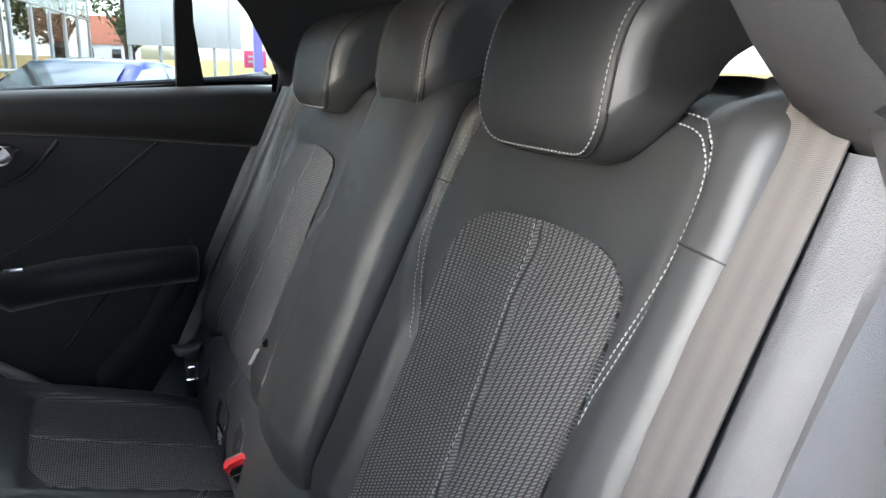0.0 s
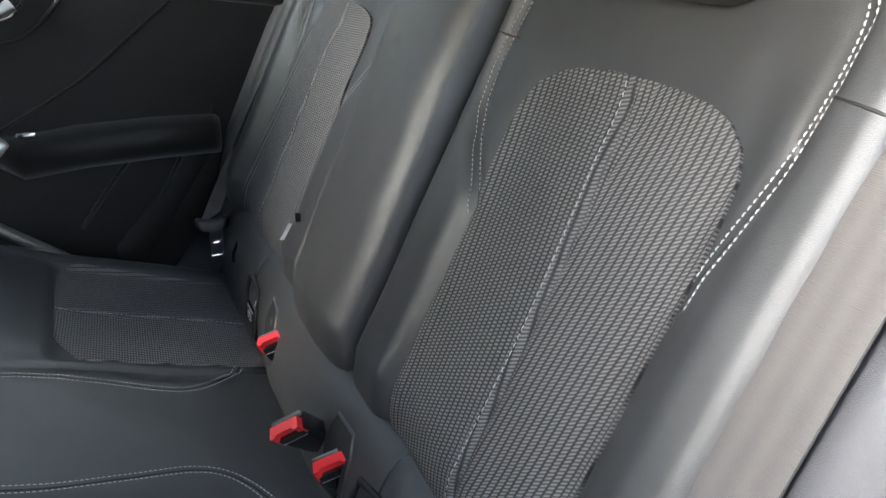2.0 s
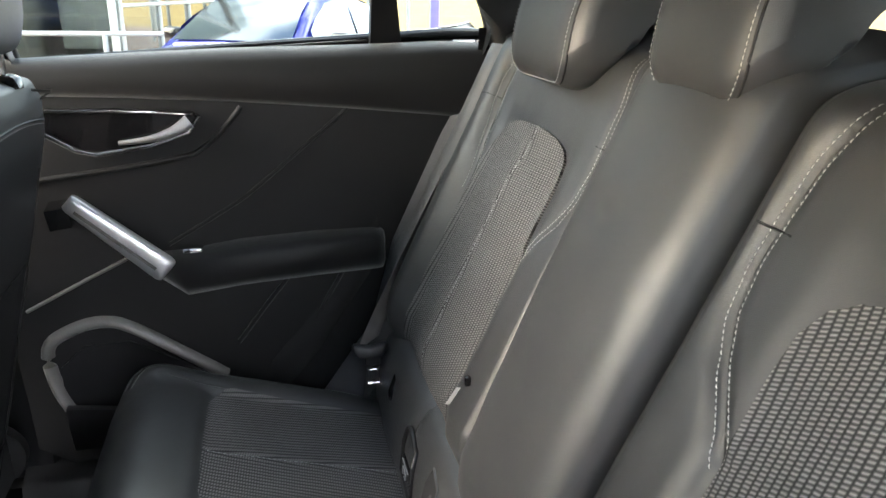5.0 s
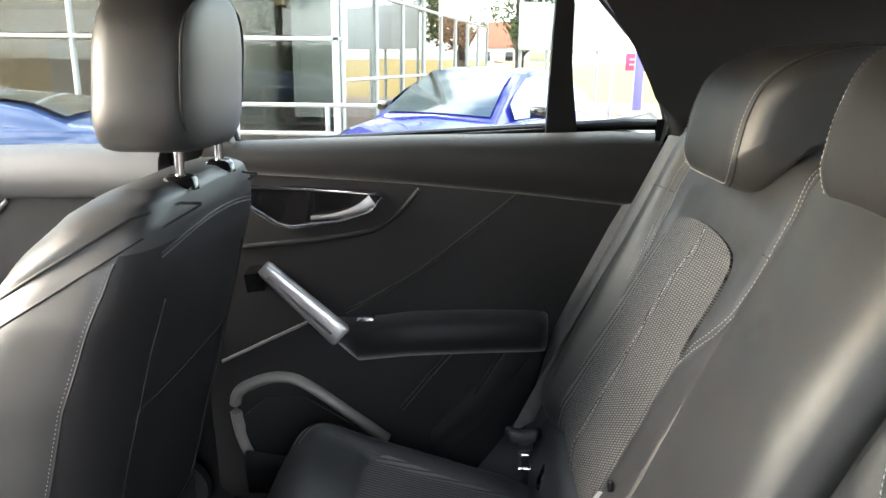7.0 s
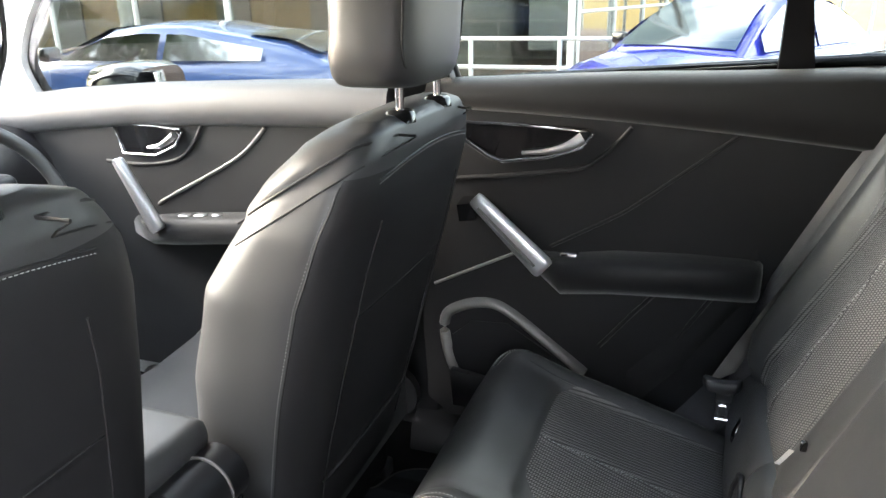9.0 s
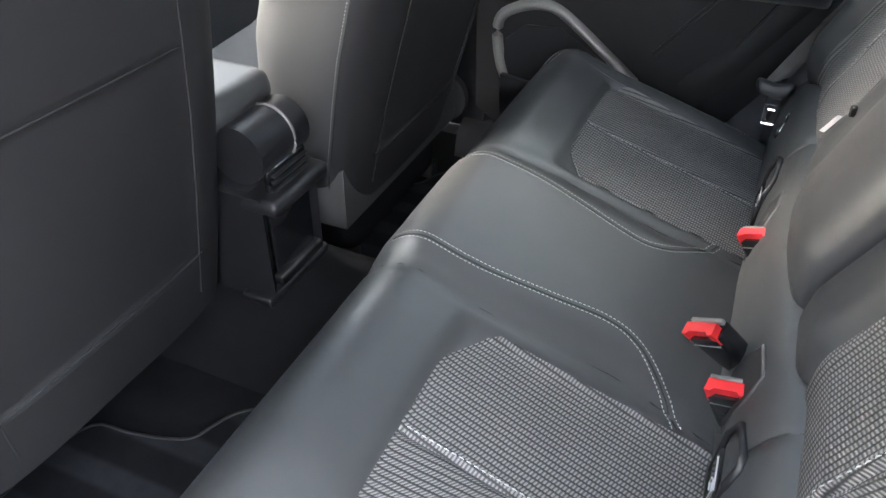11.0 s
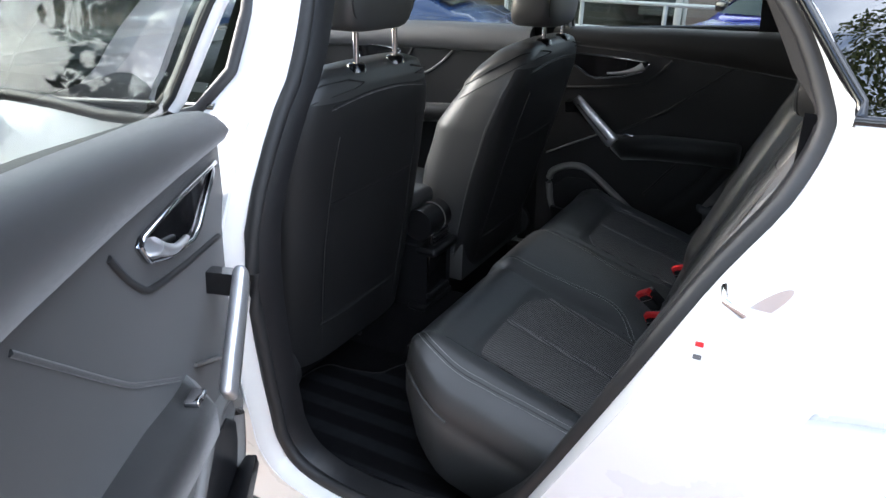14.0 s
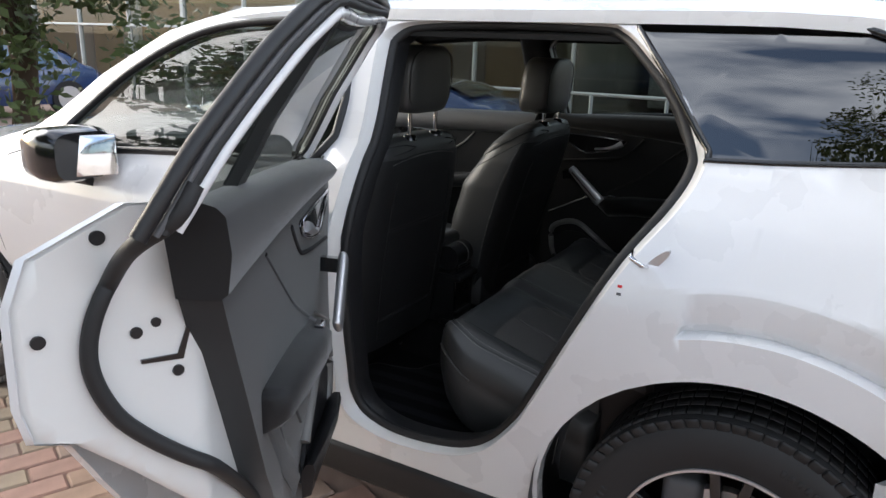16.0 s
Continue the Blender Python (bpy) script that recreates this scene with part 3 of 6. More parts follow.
    part("lever_recess", plate(bez, [], lambda y, z: S(0.709, y, z), (), (), (side * 0.01, 0, 0)), GLOSS_BLACK, d)
    bezel = part("lever_bezel", tube([S(0.706, y, z) for y, z in bez], 0.0045, 6, closed=True), CHROME, d, "chrome lever surround")
    lev = spline([(0.69, 1.005, 0.700), (0.64, 1.012, 0.694), (0.60, 1.024, 0.692), (0.572, 1.040, 0.698)], 4)
    part("lever", tube([S(p.z, p.x, p.y) for p in lev], [0.005 + 0.011 * (i / 12) ** 1.5 for i in range(13)], 8, flat=0.8), ALU, bezel, "aluminium door lever")
    # lower pocket and loudspeaker
    ring = spline([(0.82, 0.45, 0), (0.855, 0.53, 0), (0.862, 0.62, 0), (0.82, 0.655, 0), (0.763, 0.668, 0), (0.71, 0.650, 0), (0.60, 0.570, 0), (0.55, 0.53, 0)], 5)
    part("speaker_ring", tube([S(0.715, p.x, p.y) for p in ring], 0.018, 10, flat=0.7), SATIN_GREY, d, "satin grey loudspeaker surround")
    part("speaker_grille", plate([(0.85, 0.42), (0.845, 0.58), (0.80, 0.62), (0.72, 0.625), (0.58, 0.54), (0.52, 0.44)], [], lambda y, z: S(0.709, y, z), (), (), (side * 0.01, 0, 0)), PLASTIC, d)
    part("map_pocket", loft([[S(0.712, y, 0.40), S(0.690, y, 0.41), S(x, y, z - 0.02), S(x + 0.004, y, z), S(x + 0.02, y, z), S(0.712, y, z - 0.02)] for y, z, x in ((0.52, 0.49, 0.680), (0.60, 0.50, 0.668), (0.74, 0.50, 0.665), (0.84, 0.51, 0.672))]), PLASTIC, d, "door bin below the armrest")
    part("lower_fillet", loft([[S(0.713, y, z + 0.05), S(0.70, y, z), S(0.713, y, z - 0.05)] for y, z in ((0.46, 0.50), (0.36, 0.62), (0.28, 0.74), (0.24, 0.80))], closed=False, cap=False), DOORTRIM, d)
    crease = spline([(0.63, 0.812, 0), (0.527, 0.872, 0), (0.471, 0.909, 0), (0.359, 1.002, 0), (0.29, 1.06, 0)], 6)
    part("trim_crease", tube([S(0.712, p.x, p.y) for p in crease], 0.004, 6), DOORTRIM, d)
    upper = spline([(0.86, 0.938, 0), (0.80, 0.946, 0), (0.70, 0.958, 0), (0.60, 0.974, 0), (0.561, 0.986, 0), (0.52, 1.02, 0), (0.484, 1.062, 0)], 5)
    part("trim_groove", tube([S(0.711, p.x, p.y) for p in upper], 0.005, 6), RUBBER, d)
    part("trim_edge", tube([S(0.710, y, z) for y, z in ((0.885, 0.700), (0.78, 0.753), (0.69, 0.797))], 0.0035, 6), SATIN_GREY, d)
    for line in (((0.407, 0.745), (0.46, 0.68), (0.52, 0.601)), ((0.30, 0.757), (0.35, 0.67), (0.397, 0.576))):
        part("trim_edge", tube([S(0.711, y, z) for y, z in line], 0.005, 6), DOORTRIM, d)
    # window frame and glass
    frame_line = spline([(0.905, 1.14, 0), (0.90, 1.28, 0), (0.925, 1.43, 0), (0.87, 1.492, 0), (0.6, 1.503, 0), (0.24, 1.500, 0), (0.155, 1.477, 0), (0.04, 1.38, 0), (-0.043, 1.28, 0), (-0.087, 1.19, 0)], 5)
    def strip(off, inset, r, flat=1.0):
        c = Vector((0.46, 1.22, 0))
        out = []
        for p in frame_line:
            q = c + (p - c) * (1 + off / max(0.12, (p - c).length))
            out.append(S(half_width(q.y) - inset, q.x, q.y))
        return tube(out, r, 8, flat=flat)
    part("frame_outer_trim", strip(0.006, 0.012, 0.012), PLASTIC, d, "black outer frame trim")
    part("frame_gap_strip", strip(-0.008, 0.028, 0.005), PLASTIC_GREY, d)
    part("frame_seal", strip(-0.018, 0.032, 0.009), RUBBER, d, "black frame seal")
    part("window_frame", strip(-0.040, 0.036, 0.016, 0.8), WHITE, d, "white window frame")
    part("glass_run", strip(-0.056, 0.030, 0.005), RUBBER, d)
    part("divider", loft([[S(half_width(z) - 0.03 + dx, y + dy, z) for dx, dy in ((-0.012, -w), (-0.012, w), (0.012, w), (0.012, -w))] for y, z, w in ((0.215, 1.16, 0.030), (0.232, 1.3, 0.018), (0.245, 1.485, 0.013))]), PLASTIC, d, "black window divider bar")
    gl = [(0.905, 1.12), (0.90, 1.28), (0.92, 1.42), (0.87, 1.485), (0.6, 1.495), (0.24, 1.492), (0.16, 1.47), (0.045, 1.38), (-0.036, 1.28), (-0.07, 1.18)]
    part("window_glass", plate(gl, [], lambda y, z: S(half_width(z) - 0.02, y, z), (), ZC), TINTED, d)
    part("belt_strip", tube([S(half_width(1.16) - 0.02, y, z) for y, z in ((0.90, 1.125), (0.5, 1.157), (0.1, 1.185), (-0.05, 1.185))], 0.012, 6), GLOSS_BLACK, d)
    part("trim_top", loft([[S(0.785, y, z + 0.0), S(0.730, y, z + 0.004), S(0.705, y, z - 0.003), S(0.692, y, z - 0.016), S(0.686, y, z - h * 0.5), S(0.694, y, z - h + 0.010), S(0.706, y, z - h), S(0.77, y, z - h)] for y, z, h in ((yy, zz + (0.05 * (0.8 - yy) if side < 0 else 0.0), hh) for yy, zz, hh in ((0.89, 1.138, 0.050), (0.7, 1.148, 0.066), (0.5, 1.158, 0.086), (0.3, 1.163, 0.106), (0.12, 1.17, 0.130), (0.03, 1.168, 0.138)))]), DOORTRIM, d, "soft grey-black door top")
    d.matrix_basis = m @ d.matrix_basis
    return d


rear_door(-1, OPEN)
rear_door(1, Matrix())


# front doors, their trim, and the mirror
for sd in (-1, 1):
    S = lambda x, y, z: Vector((sd * x, y, z))
    fd = thing("front_door", (sd * 0.8, 1.5, 0.33), "closed white front door with black inner trim", "car door", "front doors")
    part("front_glass", plate(FRONT_WINDOW, [], on_side(sd, 0.014), span(1.0, 2.0, 6), ZC), TINTED, fd)
    part("window_surround", tube([on_side(sd, 0.0)(p.x, p.y) for p in FRONT_WINDOW], 0.013, 6, closed=True), PLASTIC, fd, "black window surround")
    part("shut_line", tube([on_side(sd, 0.001)(y, z) for y, z in ((2.12, 1.06), (2.32, 1.0), (2.40, 0.90), (2.42, 0.75), (2.40, 0.55), (2.34, 0.40))], 0.003, 5), RUBBER, fd)
    part("trim_panel", plate([(0.99, 0.36), (0.99, 1.10), (1.5, 1.075), (2.02, 1.04), (2.08, 0.7), (2.0, 0.36)], [], lambda y, z: S(0.70 + 0.02 * (1 - step(z, 0.45, 0.6)), y, z), (1.2, 1.5, 1.8), (0.45, 0.5, 0.55, 0.6, 0.8, 1.0), (sd * 0.05, 0, 0)), DOORTRIM, fd)
    # paler than the rear door tops: light from the windscreen is put into the colour
    part("trim_top", loft([[S(0.79, y, z - 0.004), S(0.735, y, z), S(0.70, y, z - 0.006), S(0.684, y, z - 0.022), S(0.676, y, z - 0.055), S(0.684, y, z - 0.088), S(0.70, y, z - 0.097), S(0.77, y, z - 0.097)] for y, z in ((0.97, 1.137), (1.1, 1.135), (1.35, 1.128), (1.63, 1.117), (1.85, 1.10), (2.05, 1.075))]), PLASTIC_GREY, fd, "door top, its grey lightened for light through the windscreen")
    armrest = part("armrest", loft([[S(0.72, y, z), S(x + 0.015, y, z + 0.002), S(x, y, z - 0.012), S(x, y, z - th + 0.02), S(x + 0.02, y, z - th), S(0.72, y, z - th - 0.012)] for y, z, x, th in ((1.68, 0.792, 0.69, 0.06), (1.60, 0.802, 0.642, 0.065), (1.53, 0.812, 0.636, 0.068), (1.29, 0.834, 0.636, 0.064), (1.1, 0.838, 0.65, 0.06), (1.02, 0.838, 0.69, 0.06))]), DOORTRIM, fd)
    for y, k in ((1.50, 1.0), (1.455, 1.0), (1.41, 0.7)):
        part("window_switch", rbox(S(0.668, y, 0.824 - (y - 1.4) * 0.09), (0.022 * k, 0.030 * k, 0.010), 0.003), ALU, armrest, "bright window switch")
    a, b = S(0.628, 1.640, 0.955), S(0.630, 1.552, 0.786)
    along = (b - a).normalized()
    wide = Vector((0, along.z, -along.y)).normalized()
    part("pull_handle", loft([[a.lerp(b, t) + wide * (w * math.copysign(abs(math.cos(q)) ** 0.7, math.cos(q))) + Vector((sd * 0.012 * math.sin(q), 0, 0)) for q in span(0, 2 * math.pi, 16)[:-1]] for t, w in ((0, 0.008), (0.03, 0.014), (0.25, 0.016), (0.6, 0.019), (0.96, 0.022), (1, 0.016))]), ALU, fd, "satin aluminium pull handle")
    bz = [(1.70, 1.026), (1.571, 1.023), (1.503, 1.019), (1.497, 1.013), (1.523, 0.977), (1.585, 0.952), (1.68, 0.953)]
    part("lever_recess", plate(bz, [], lambda y, z: S(0.697, y, z), (), (), (sd * 0.01, 0, 0)), GLOSS_BLACK, fd)
    bezel = part("lever_bezel", tube([S(0.694, y, z) for y, z in bz], 0.0035, 6, closed=True), CHROME, fd, "chrome lever surround")
    part("lever", tube([S(0.690, 1.60, 0.972), S(0.683, 1.56, 0.978), S(0.681, 1.535, 0.990), S(0.684, 1.514, 1.006)], [0.004, 0.007, 0.010, 0.011], 8, flat=0.8), ALU, bezel, "aluminium door lever")
    crease = spline([(1.60, 0.83, 0), (1.568, 0.849, 0), (1.427, 0.920, 0), (1.34, 0.970, 0), (1.276, 1.030, 0)], 6)
    part("trim_crease", tube([S(0.700, p.x, p.y) for p in crease], 0.005, 6), SATIN_GREY, fd)
    edge = spline([(1.74, 0.930, 0), (1.62, 0.928, 0), (1.53, 0.944, 0), (1.48, 0.978, 0), (1.44, 1.035, 0)], 5)
    part("trim_groove", tube([S(0.699, p.x, p.y) for p in edge], 0.005, 6), RUBBER, fd)
    part("belt_strip", tube([on_side(sd, 0.004)(y, z) for y, z in ((0.96, 1.118), (1.5, 1.078), (2.08, 1.045))], 0.008, 6), GLOSS_BLACK, fd)
    mr = thing("door_mirror", (sd * 0.9, 1.86, 0.95), "gloss black door mirror on a white door", "mirror", "door mirrors")
    rings = []
    for t, k in ((0.0, 0.85), (0.03, 0.98), (0.09, 1.0), (0.16, 0.9), (0.20, 0.62), (0.215, 0.3)):
        rings.append([S(1.0 + 0.115 * k * math.copysign(abs(math.cos(q)) ** 0.5, math.cos(q)), 1.80 + t, 1.09 + 0.085 * k * math.copysign(abs(math.sin(q)) ** 0.5, math.sin(q))) for q in span(0, 2 * math.pi, 24)[:-1]])
    part("housing", loft([[p + Vector((sd * -0.03, -0.03, -0.03)) for p in r] for r in rings]), GLOSS_BLACK, mr)
    part("mirror_glass", rbox(S(0.965, 1.758, 1.06), (0.16, 0.006, 0.125), 0.003, 2, Euler((-0.10, 0, sd * 0.5)).to_matrix()), CHROME, mr, "mirror glass")
    part("foot", loft([[S(0.86, y0, z0), S(0.86, y0 + 0.09, z0), S(0.94, y0 + 0.09, z0 + 0.05), S(0.94, y0, z0 + 0.05)] for y0, z0 in ((1.83, 0.915), (1.83, 0.95))]), PLASTIC, mr)

stk = thing("door_striker", (-0.86, 0.05, 0.95), "bright metal door striker on the white pillar", "door striker")
P = on_side(-1, 0.0)
c = P(0.045, 1.003) + Vector((0.002, 0, 0))
part("striker_plate", loft([[c + Vector((dx, 0.034 * math.cos(q) * 0.8 + 0.015 * math.sin(q) * 0.55, -0.034 * math.cos(q) * 0.9 + 0.015 * math.sin(q) * 0.35)) for q in span(0, 2 * math.pi, 20)[:-1]] for dx in (0.01, -0.004)]), ALU, stk)
part("striker_loop", tube([c + Vector((0, 0.012, -0.012)), c + Vector((-0.035, 0.02, 0.0)), c + Vector((-0.04, 0.04, 0.015)), c + Vector((-0.01, 0.045, 0.02))], 0.005, 8), CHROME, stk)
STICKER = mat("white_sticker", (0.62, 0.62, 0.64), 0.5)
YELLOW = mat("yellow_print", (0.75, 0.66, 0.10), 0.5)
P = on_side(-1, 0.002)
STY, STZ = 0.105, 0.94
lab = thing("warning_sticker", (-0.89, 0.09, 0.9), "small white and yellow sticker on the door pillar", "sticker")
for dy, w, m_ in ((0.0, 0.045, STICKER), (-0.034, 0.014, YELLOW)):
    part("print", loft([[P(y, z) + Vector((-0.0015, 0, 0)) for y in (STY + dy * 0.7 - w / 3, STY + dy * 0.7 + w / 3)] for z in (STZ - 0.018, STZ + 0.018)], closed=False, cap=False), m_, lab)
for dz, m_ in ((0.008, RED), (-0.008, PLASTIC_GREY)):
    part("pictogram", loft([[P(y, z) + Vector((-0.0025, 0, 0)) for y in (STY - 0.005, STY + 0.005)] for z in (STZ - 0.003 + dz, STZ + 0.003 + dz)], closed=False, cap=False), m_, lab)
part("check_strap", rbox((-0.83, 0.93, 0.74), (0.09, 0.03, 0.03), 0.006), RUBBER, car, "black door check strap")

# ---- rear bench ----
def back_y(z):
    """The rear backrest's face; it bends down steeper towards the cushion."""
    return 0.066 + (1.061 - z) * 0.455 if z > 0.72 else 0.2212 + (0.72 - z) * 0.12


BACK_N = Vector((0, 0.91, 0.414))


def ridge(d, w):
    """A smooth welt of half-width w round d = 0."""
    return math.exp(-(d / w) ** 2)


def inner_seam(z):
    """Where the curved seam between an outer seat's wing and its middle lies."""
    return lerp(z, [0.60, 0.88, 0.925, 0.955, 0.985, 1.02, 1.06, 1.10, 1.14, 1.18, 1.24], [0.228, 0.228, 0.224, 0.203, 0.178, 0.160, 0.155, 0.157, 0.163, 0.178, 0.20])


def outer_seam(z):
    return lerp(z, [0.60, 0.90, 0.97, 1.04, 1.10, 1.14, 1.165, 1.185, 1.26], [0.516, 0.516, 0.520, 0.538, 0.546, 0.545, 0.532, 0.505, 0.46])


CENTRE = 0.112


def back_face(x, z):
    ax = abs(x)
    up = step(z, 0.62, 1.02)
    bulge = 0.024 * step(ax, outer_seam(z) - 0.008, 0.565) - 0.05 * step(ax, 0.575, 0.64) ** 2
    si = inner_seam(z)
    bulge += 0.007 * (1 - step(ax, si - 0.030, si + 0.004))
    bulge -= 0.006 * ridge(ax - si, 0.006) + 0.005 * ridge(ax - outer_seam(z), 0.006) * step(z, 0.90, 1.0)
    bulge -= 0.011 * step(ax, 0.200, 0.26) * (1 - step(ax, 0.495, 0.525)) * (1 - step(z, 1.02, 1.13))
    bulge += 0.006 * ridge(ax - 0.37, 0.10) * (1 - step(z, 1.0, 1.07))
    centre = 0.028 + 0.016 * up - 0.012 * (ax / CENTRE) ** 2 - 0.014 * (ax / CENTRE) ** 8
    if ax < CENTRE:
        bulge = centre - 0.0015 * ridge(math.hypot((x - 0.02) * 0.6, z - 1.035) - 0.012, 0.008)
    elif ax < CENTRE + 0.008:
        bulge = -0.016
    else:
        bulge -= 0.012 * ridge(ax - CENTRE - 0.008, 0.012)
    roll = 0.10 * step(z, 1.15, 1.26) ** 2
    tuck = 0.035 * (1 - step(z, 0.63, 0.70)) ** 2
    soft = 0.0018 * noise.noise(Vector((x * 9, z * 9, 2.0))) + 0.0009 * noise.noise(Vector((x * 28, z * 22, 5.0)))
    return Vector((x, back_y(z), z)) + BACK_N * (bulge - roll - tuck + soft)


def cush_z(y):
    return 0.60 + (y - 0.57) * 0.30


def centre_edge(y):
    """Half the width of the cushion's raised middle."""
    return lerp(y, [0.25, 0.39, 0.56, 0.69], [0.185, 0.158, 0.166, 0.155])


def cush_top(x, y):
    ax = abs(x)
    z = cush_z(y)
    z += 0.014 * (1 - step(ax, centre_edge(y) - 0.05, centre_edge(y) + 0.01)) * step(y, 0.25, 0.40)
    z -= 0.005 * ridge(ax - centre_edge(y), 0.007)
    z -= 0.009 * step(ax, 0.188, 0.204) * (1 - step(ax, 0.530, 0.548)) * (1 - step(y, 0.562, 0.585))
    z += 0.009 * ridge(ax - 0.575, 0.026) * step(y, 0.24, 0.34)
    z += 0.004 * ridge(y - 0.63, 0.035) * step(ax, 0.18, 0.24)
    z -= 0.05 * max(0.0, (ax - 0.565) / 0.09) ** 2.2
    z -= 0.10 * max(0.0, (y - 0.645) / 0.10) ** 2.0
    z += 0.0018 * noise.noise(Vector((x * 8, y * 8, 7.0))) + 0.0008 * noise.noise(Vector((x * 26, y * 24, 3.0)))
    return Vector((x, y, z))


bench = thing("rear_bench_seat", (0, 0.4, 0.27), "black leather rear bench with grey woven cloth inserts and white stitching", "car seat")
XS = sorted(set(round(v, 4) for v in span(-0.63, 0.63, 180) + [s * v for s in (-1, 1) for v in (0.120, 0.124, CENTRE - 0.001, CENTRE + 0.001, CENTRE + 0.005, 0.139, 0.56, 0.585, 0.6, 0.615, 0.63)]))
part("backrest", skirt(grid(back_face, XS, span(0.62, 1.262, 92)), lambda co: Vector((0, -0.10, -0.02))), LEATHER, bench, "black leather backrest")


def rounded(x0, x1, y0, y1, r, n=8):
    out = []
    for cx, cy, a0, rr in ((x1 - r, y1 - r, 0, r), (x0 + r, y1 - r, 90, r), (x0 + 0.03, y0 + 0.03, 180, 0.03), (x1 - 0.03, y0 + 0.03, 270, 0.03)):
        out += [(cx + rr * math.cos(radians(a0 + 90 * i / n)), cy + rr * math.sin(radians(a0 + 90 * i / n))) for i in range(n + 1)]
    return out


def away(co, d):
    v = Vector((max(0, abs(co.x) - 0.52) * (1 if co.x > 0 else -1), max(0, co.y - 0.60), 0))
    return v.normalized() * d if v.length > 1e-6 else Vector()


SEAT_EDGE = rounded(-0.646, 0.646, 0.20, 0.720, 0.145)
cb = plate(SEAT_EDGE, [], cush_top, span(-0.63, 0.63, 120), span(0.22, 0.72, 56))
for out, down in ((0.004, 0.008), (0.006, 0.018), (0.004, 0.030), (-0.003, 0.012), (0.005, 0.012), (0.0, 0.05), (-0.02, 0.10)):
    skirt(cb, lambda co: away(co, out) - Vector((0, 0, down)))
part("cushion", cb, LEATHER, bench, "black leather seat cushion")
line = []
for ex, ey in SEAT_EDGE[:18]:
    q = cush_top(ex, ey)
    line.append(q + away(q, 0.0145) - Vector((0, 0, 0.066)))
part("piping", tube(line, 0.0035, 6), LEATHER_SOFT, bench, "leather piping along the cushion edge")
for sx in (-1, 1):
    creases = (
        [cush_top(sx * x, y) for x, y in ((0.600, 0.700), (0.575, 0.675), (0.556, 0.63), (0.550, 0.58), (0.546, 0.535))],
        [cush_top(sx * centre_edge(y), y) for y in span(0.26, 0.70, 16)],
        [back_face(sx * x, 1.092 - 0.1 * (x - 0.545)) for x in (0.545, 0.56, 0.575, 0.59, 0.605)],
        [back_face(sx * x, 1.085) for x in (0.137, 0.145, 0.16, 0.174)],
        [back_face(sx * inner_seam(z), z) for z in span(0.92, 1.20, 24)],
        [back_face(sx * outer_seam(z), z) for z in span(0.93, 1.19, 24)],
    )
    for line in creases:
        part("seam", tube([p + Vector((0, 0.0004, 0.0004)) for p in line], 0.0011, 6), RUBBER, bench)


def roll_face(x, z):
    """The padded roll between cushion and backrest."""
    y = lerp(z, [0.45, 0.52, 0.56, 0.60, 0.64, 0.66, 0.672, 0.678, 0.681], [0.264, 0.270, 0.270, 0.266, 0.255, 0.245, 0.232, 0.214, 0.19])
    y += 0.0015 * noise.noise(Vector((x * 10, z * 10, 1))) + 0.006 * (1 - step(abs(x), 0.13, 0.20)) - 0.004 * ridge(abs(x) - 0.285, 0.004) * step(z, 0.61, 0.63)
    return Vector((x, y - 0.06 * max(0, abs(x) - 0.5), z - 0.25 * max(0, abs(x) - 0.5)))


part("lower_roll", skirt(grid(roll_face, sorted(span(-0.615, 0.615, 60) + [s * v for s in (-1, 1) for v in (0.282, 0.285, 0.288)]), [0.45, 0.5, 0.54, 0.57, 0.60, 0.62, 0.64, 0.655, 0.665, 0.672, 0.676, 0.679, 0.681]), (0, -0.06, 0)), LEATHER_SOFT, bench)
for sx in (-1, 1):
    part("seam", tube([roll_face(sx * (0.285 - 0.02 * (0.68 - z)), z) + Vector((0, 0.0006, 0)) for z in (0.622, 0.64, 0.655, 0.668, 0.676)], 0.001, 6), RUBBER, bench)


def weave_sheet(bm, along, across, mid, side):
    """Lays the cloth's threads slanting to both sides of a middle seam."""
    lay = bm.loops.layers.uv.verify()
    for face in bm.faces:
        e = 1 if face.calc_center_median().x > mid else -1
        for loop in face.loops:
            x, v = loop.vert.co.x, along(loop.vert.co)
            loop[lay].uv = (x + e * side * 0.10 * v, v * across + e * side * 0.20 * (x - mid))


def mid_seam(z):
    return lerp(z, [0.66, 0.88, 1.0, 1.08], [0.387, 0.387, 0.377, 0.364])


def insert_back(s):
    pts = [(0.230, 0.665), (0.227, 0.70), (0.226, 0.86), (0.225, 1.0), (0.228, 1.03), (0.238, 1.052), (0.258, 1.066), (0.285, 1.073), (0.33, 1.078), (0.370, 1.079), (0.42, 1.077), (0.455, 1.073), (0.476, 1.066), (0.494, 1.052), (0.506, 1.03), (0.512, 1.0), (0.515, 0.95), (0.516, 0.70), (0.514, 0.665)]
    pts = [(s * a, b) for a, b in pts]
    def f(x, z):
        return back_face(x, z) + BACK_N * (0.004 - 0.0045 * ridge(abs(x) - mid_seam(z), 0.004) + 0.002 * ridge(abs(x) - mid_seam(z) + 0.008, 0.005))
    xs = sorted(span(s * 0.24, s * 0.51, 36) + [s * (0.368 + 0.0045 * i) for i in range(7)])
    bm = plate(pts, [], f, xs, span(0.67, 1.075, 30))
    weave_sheet(bm, lambda co: co.z, 1.1, s * 0.39, s)
    skirt(bm, BACK_N * -0.012)
    return part("backrest_insert", bm, WEAVE, bench, "grey woven cloth insert")


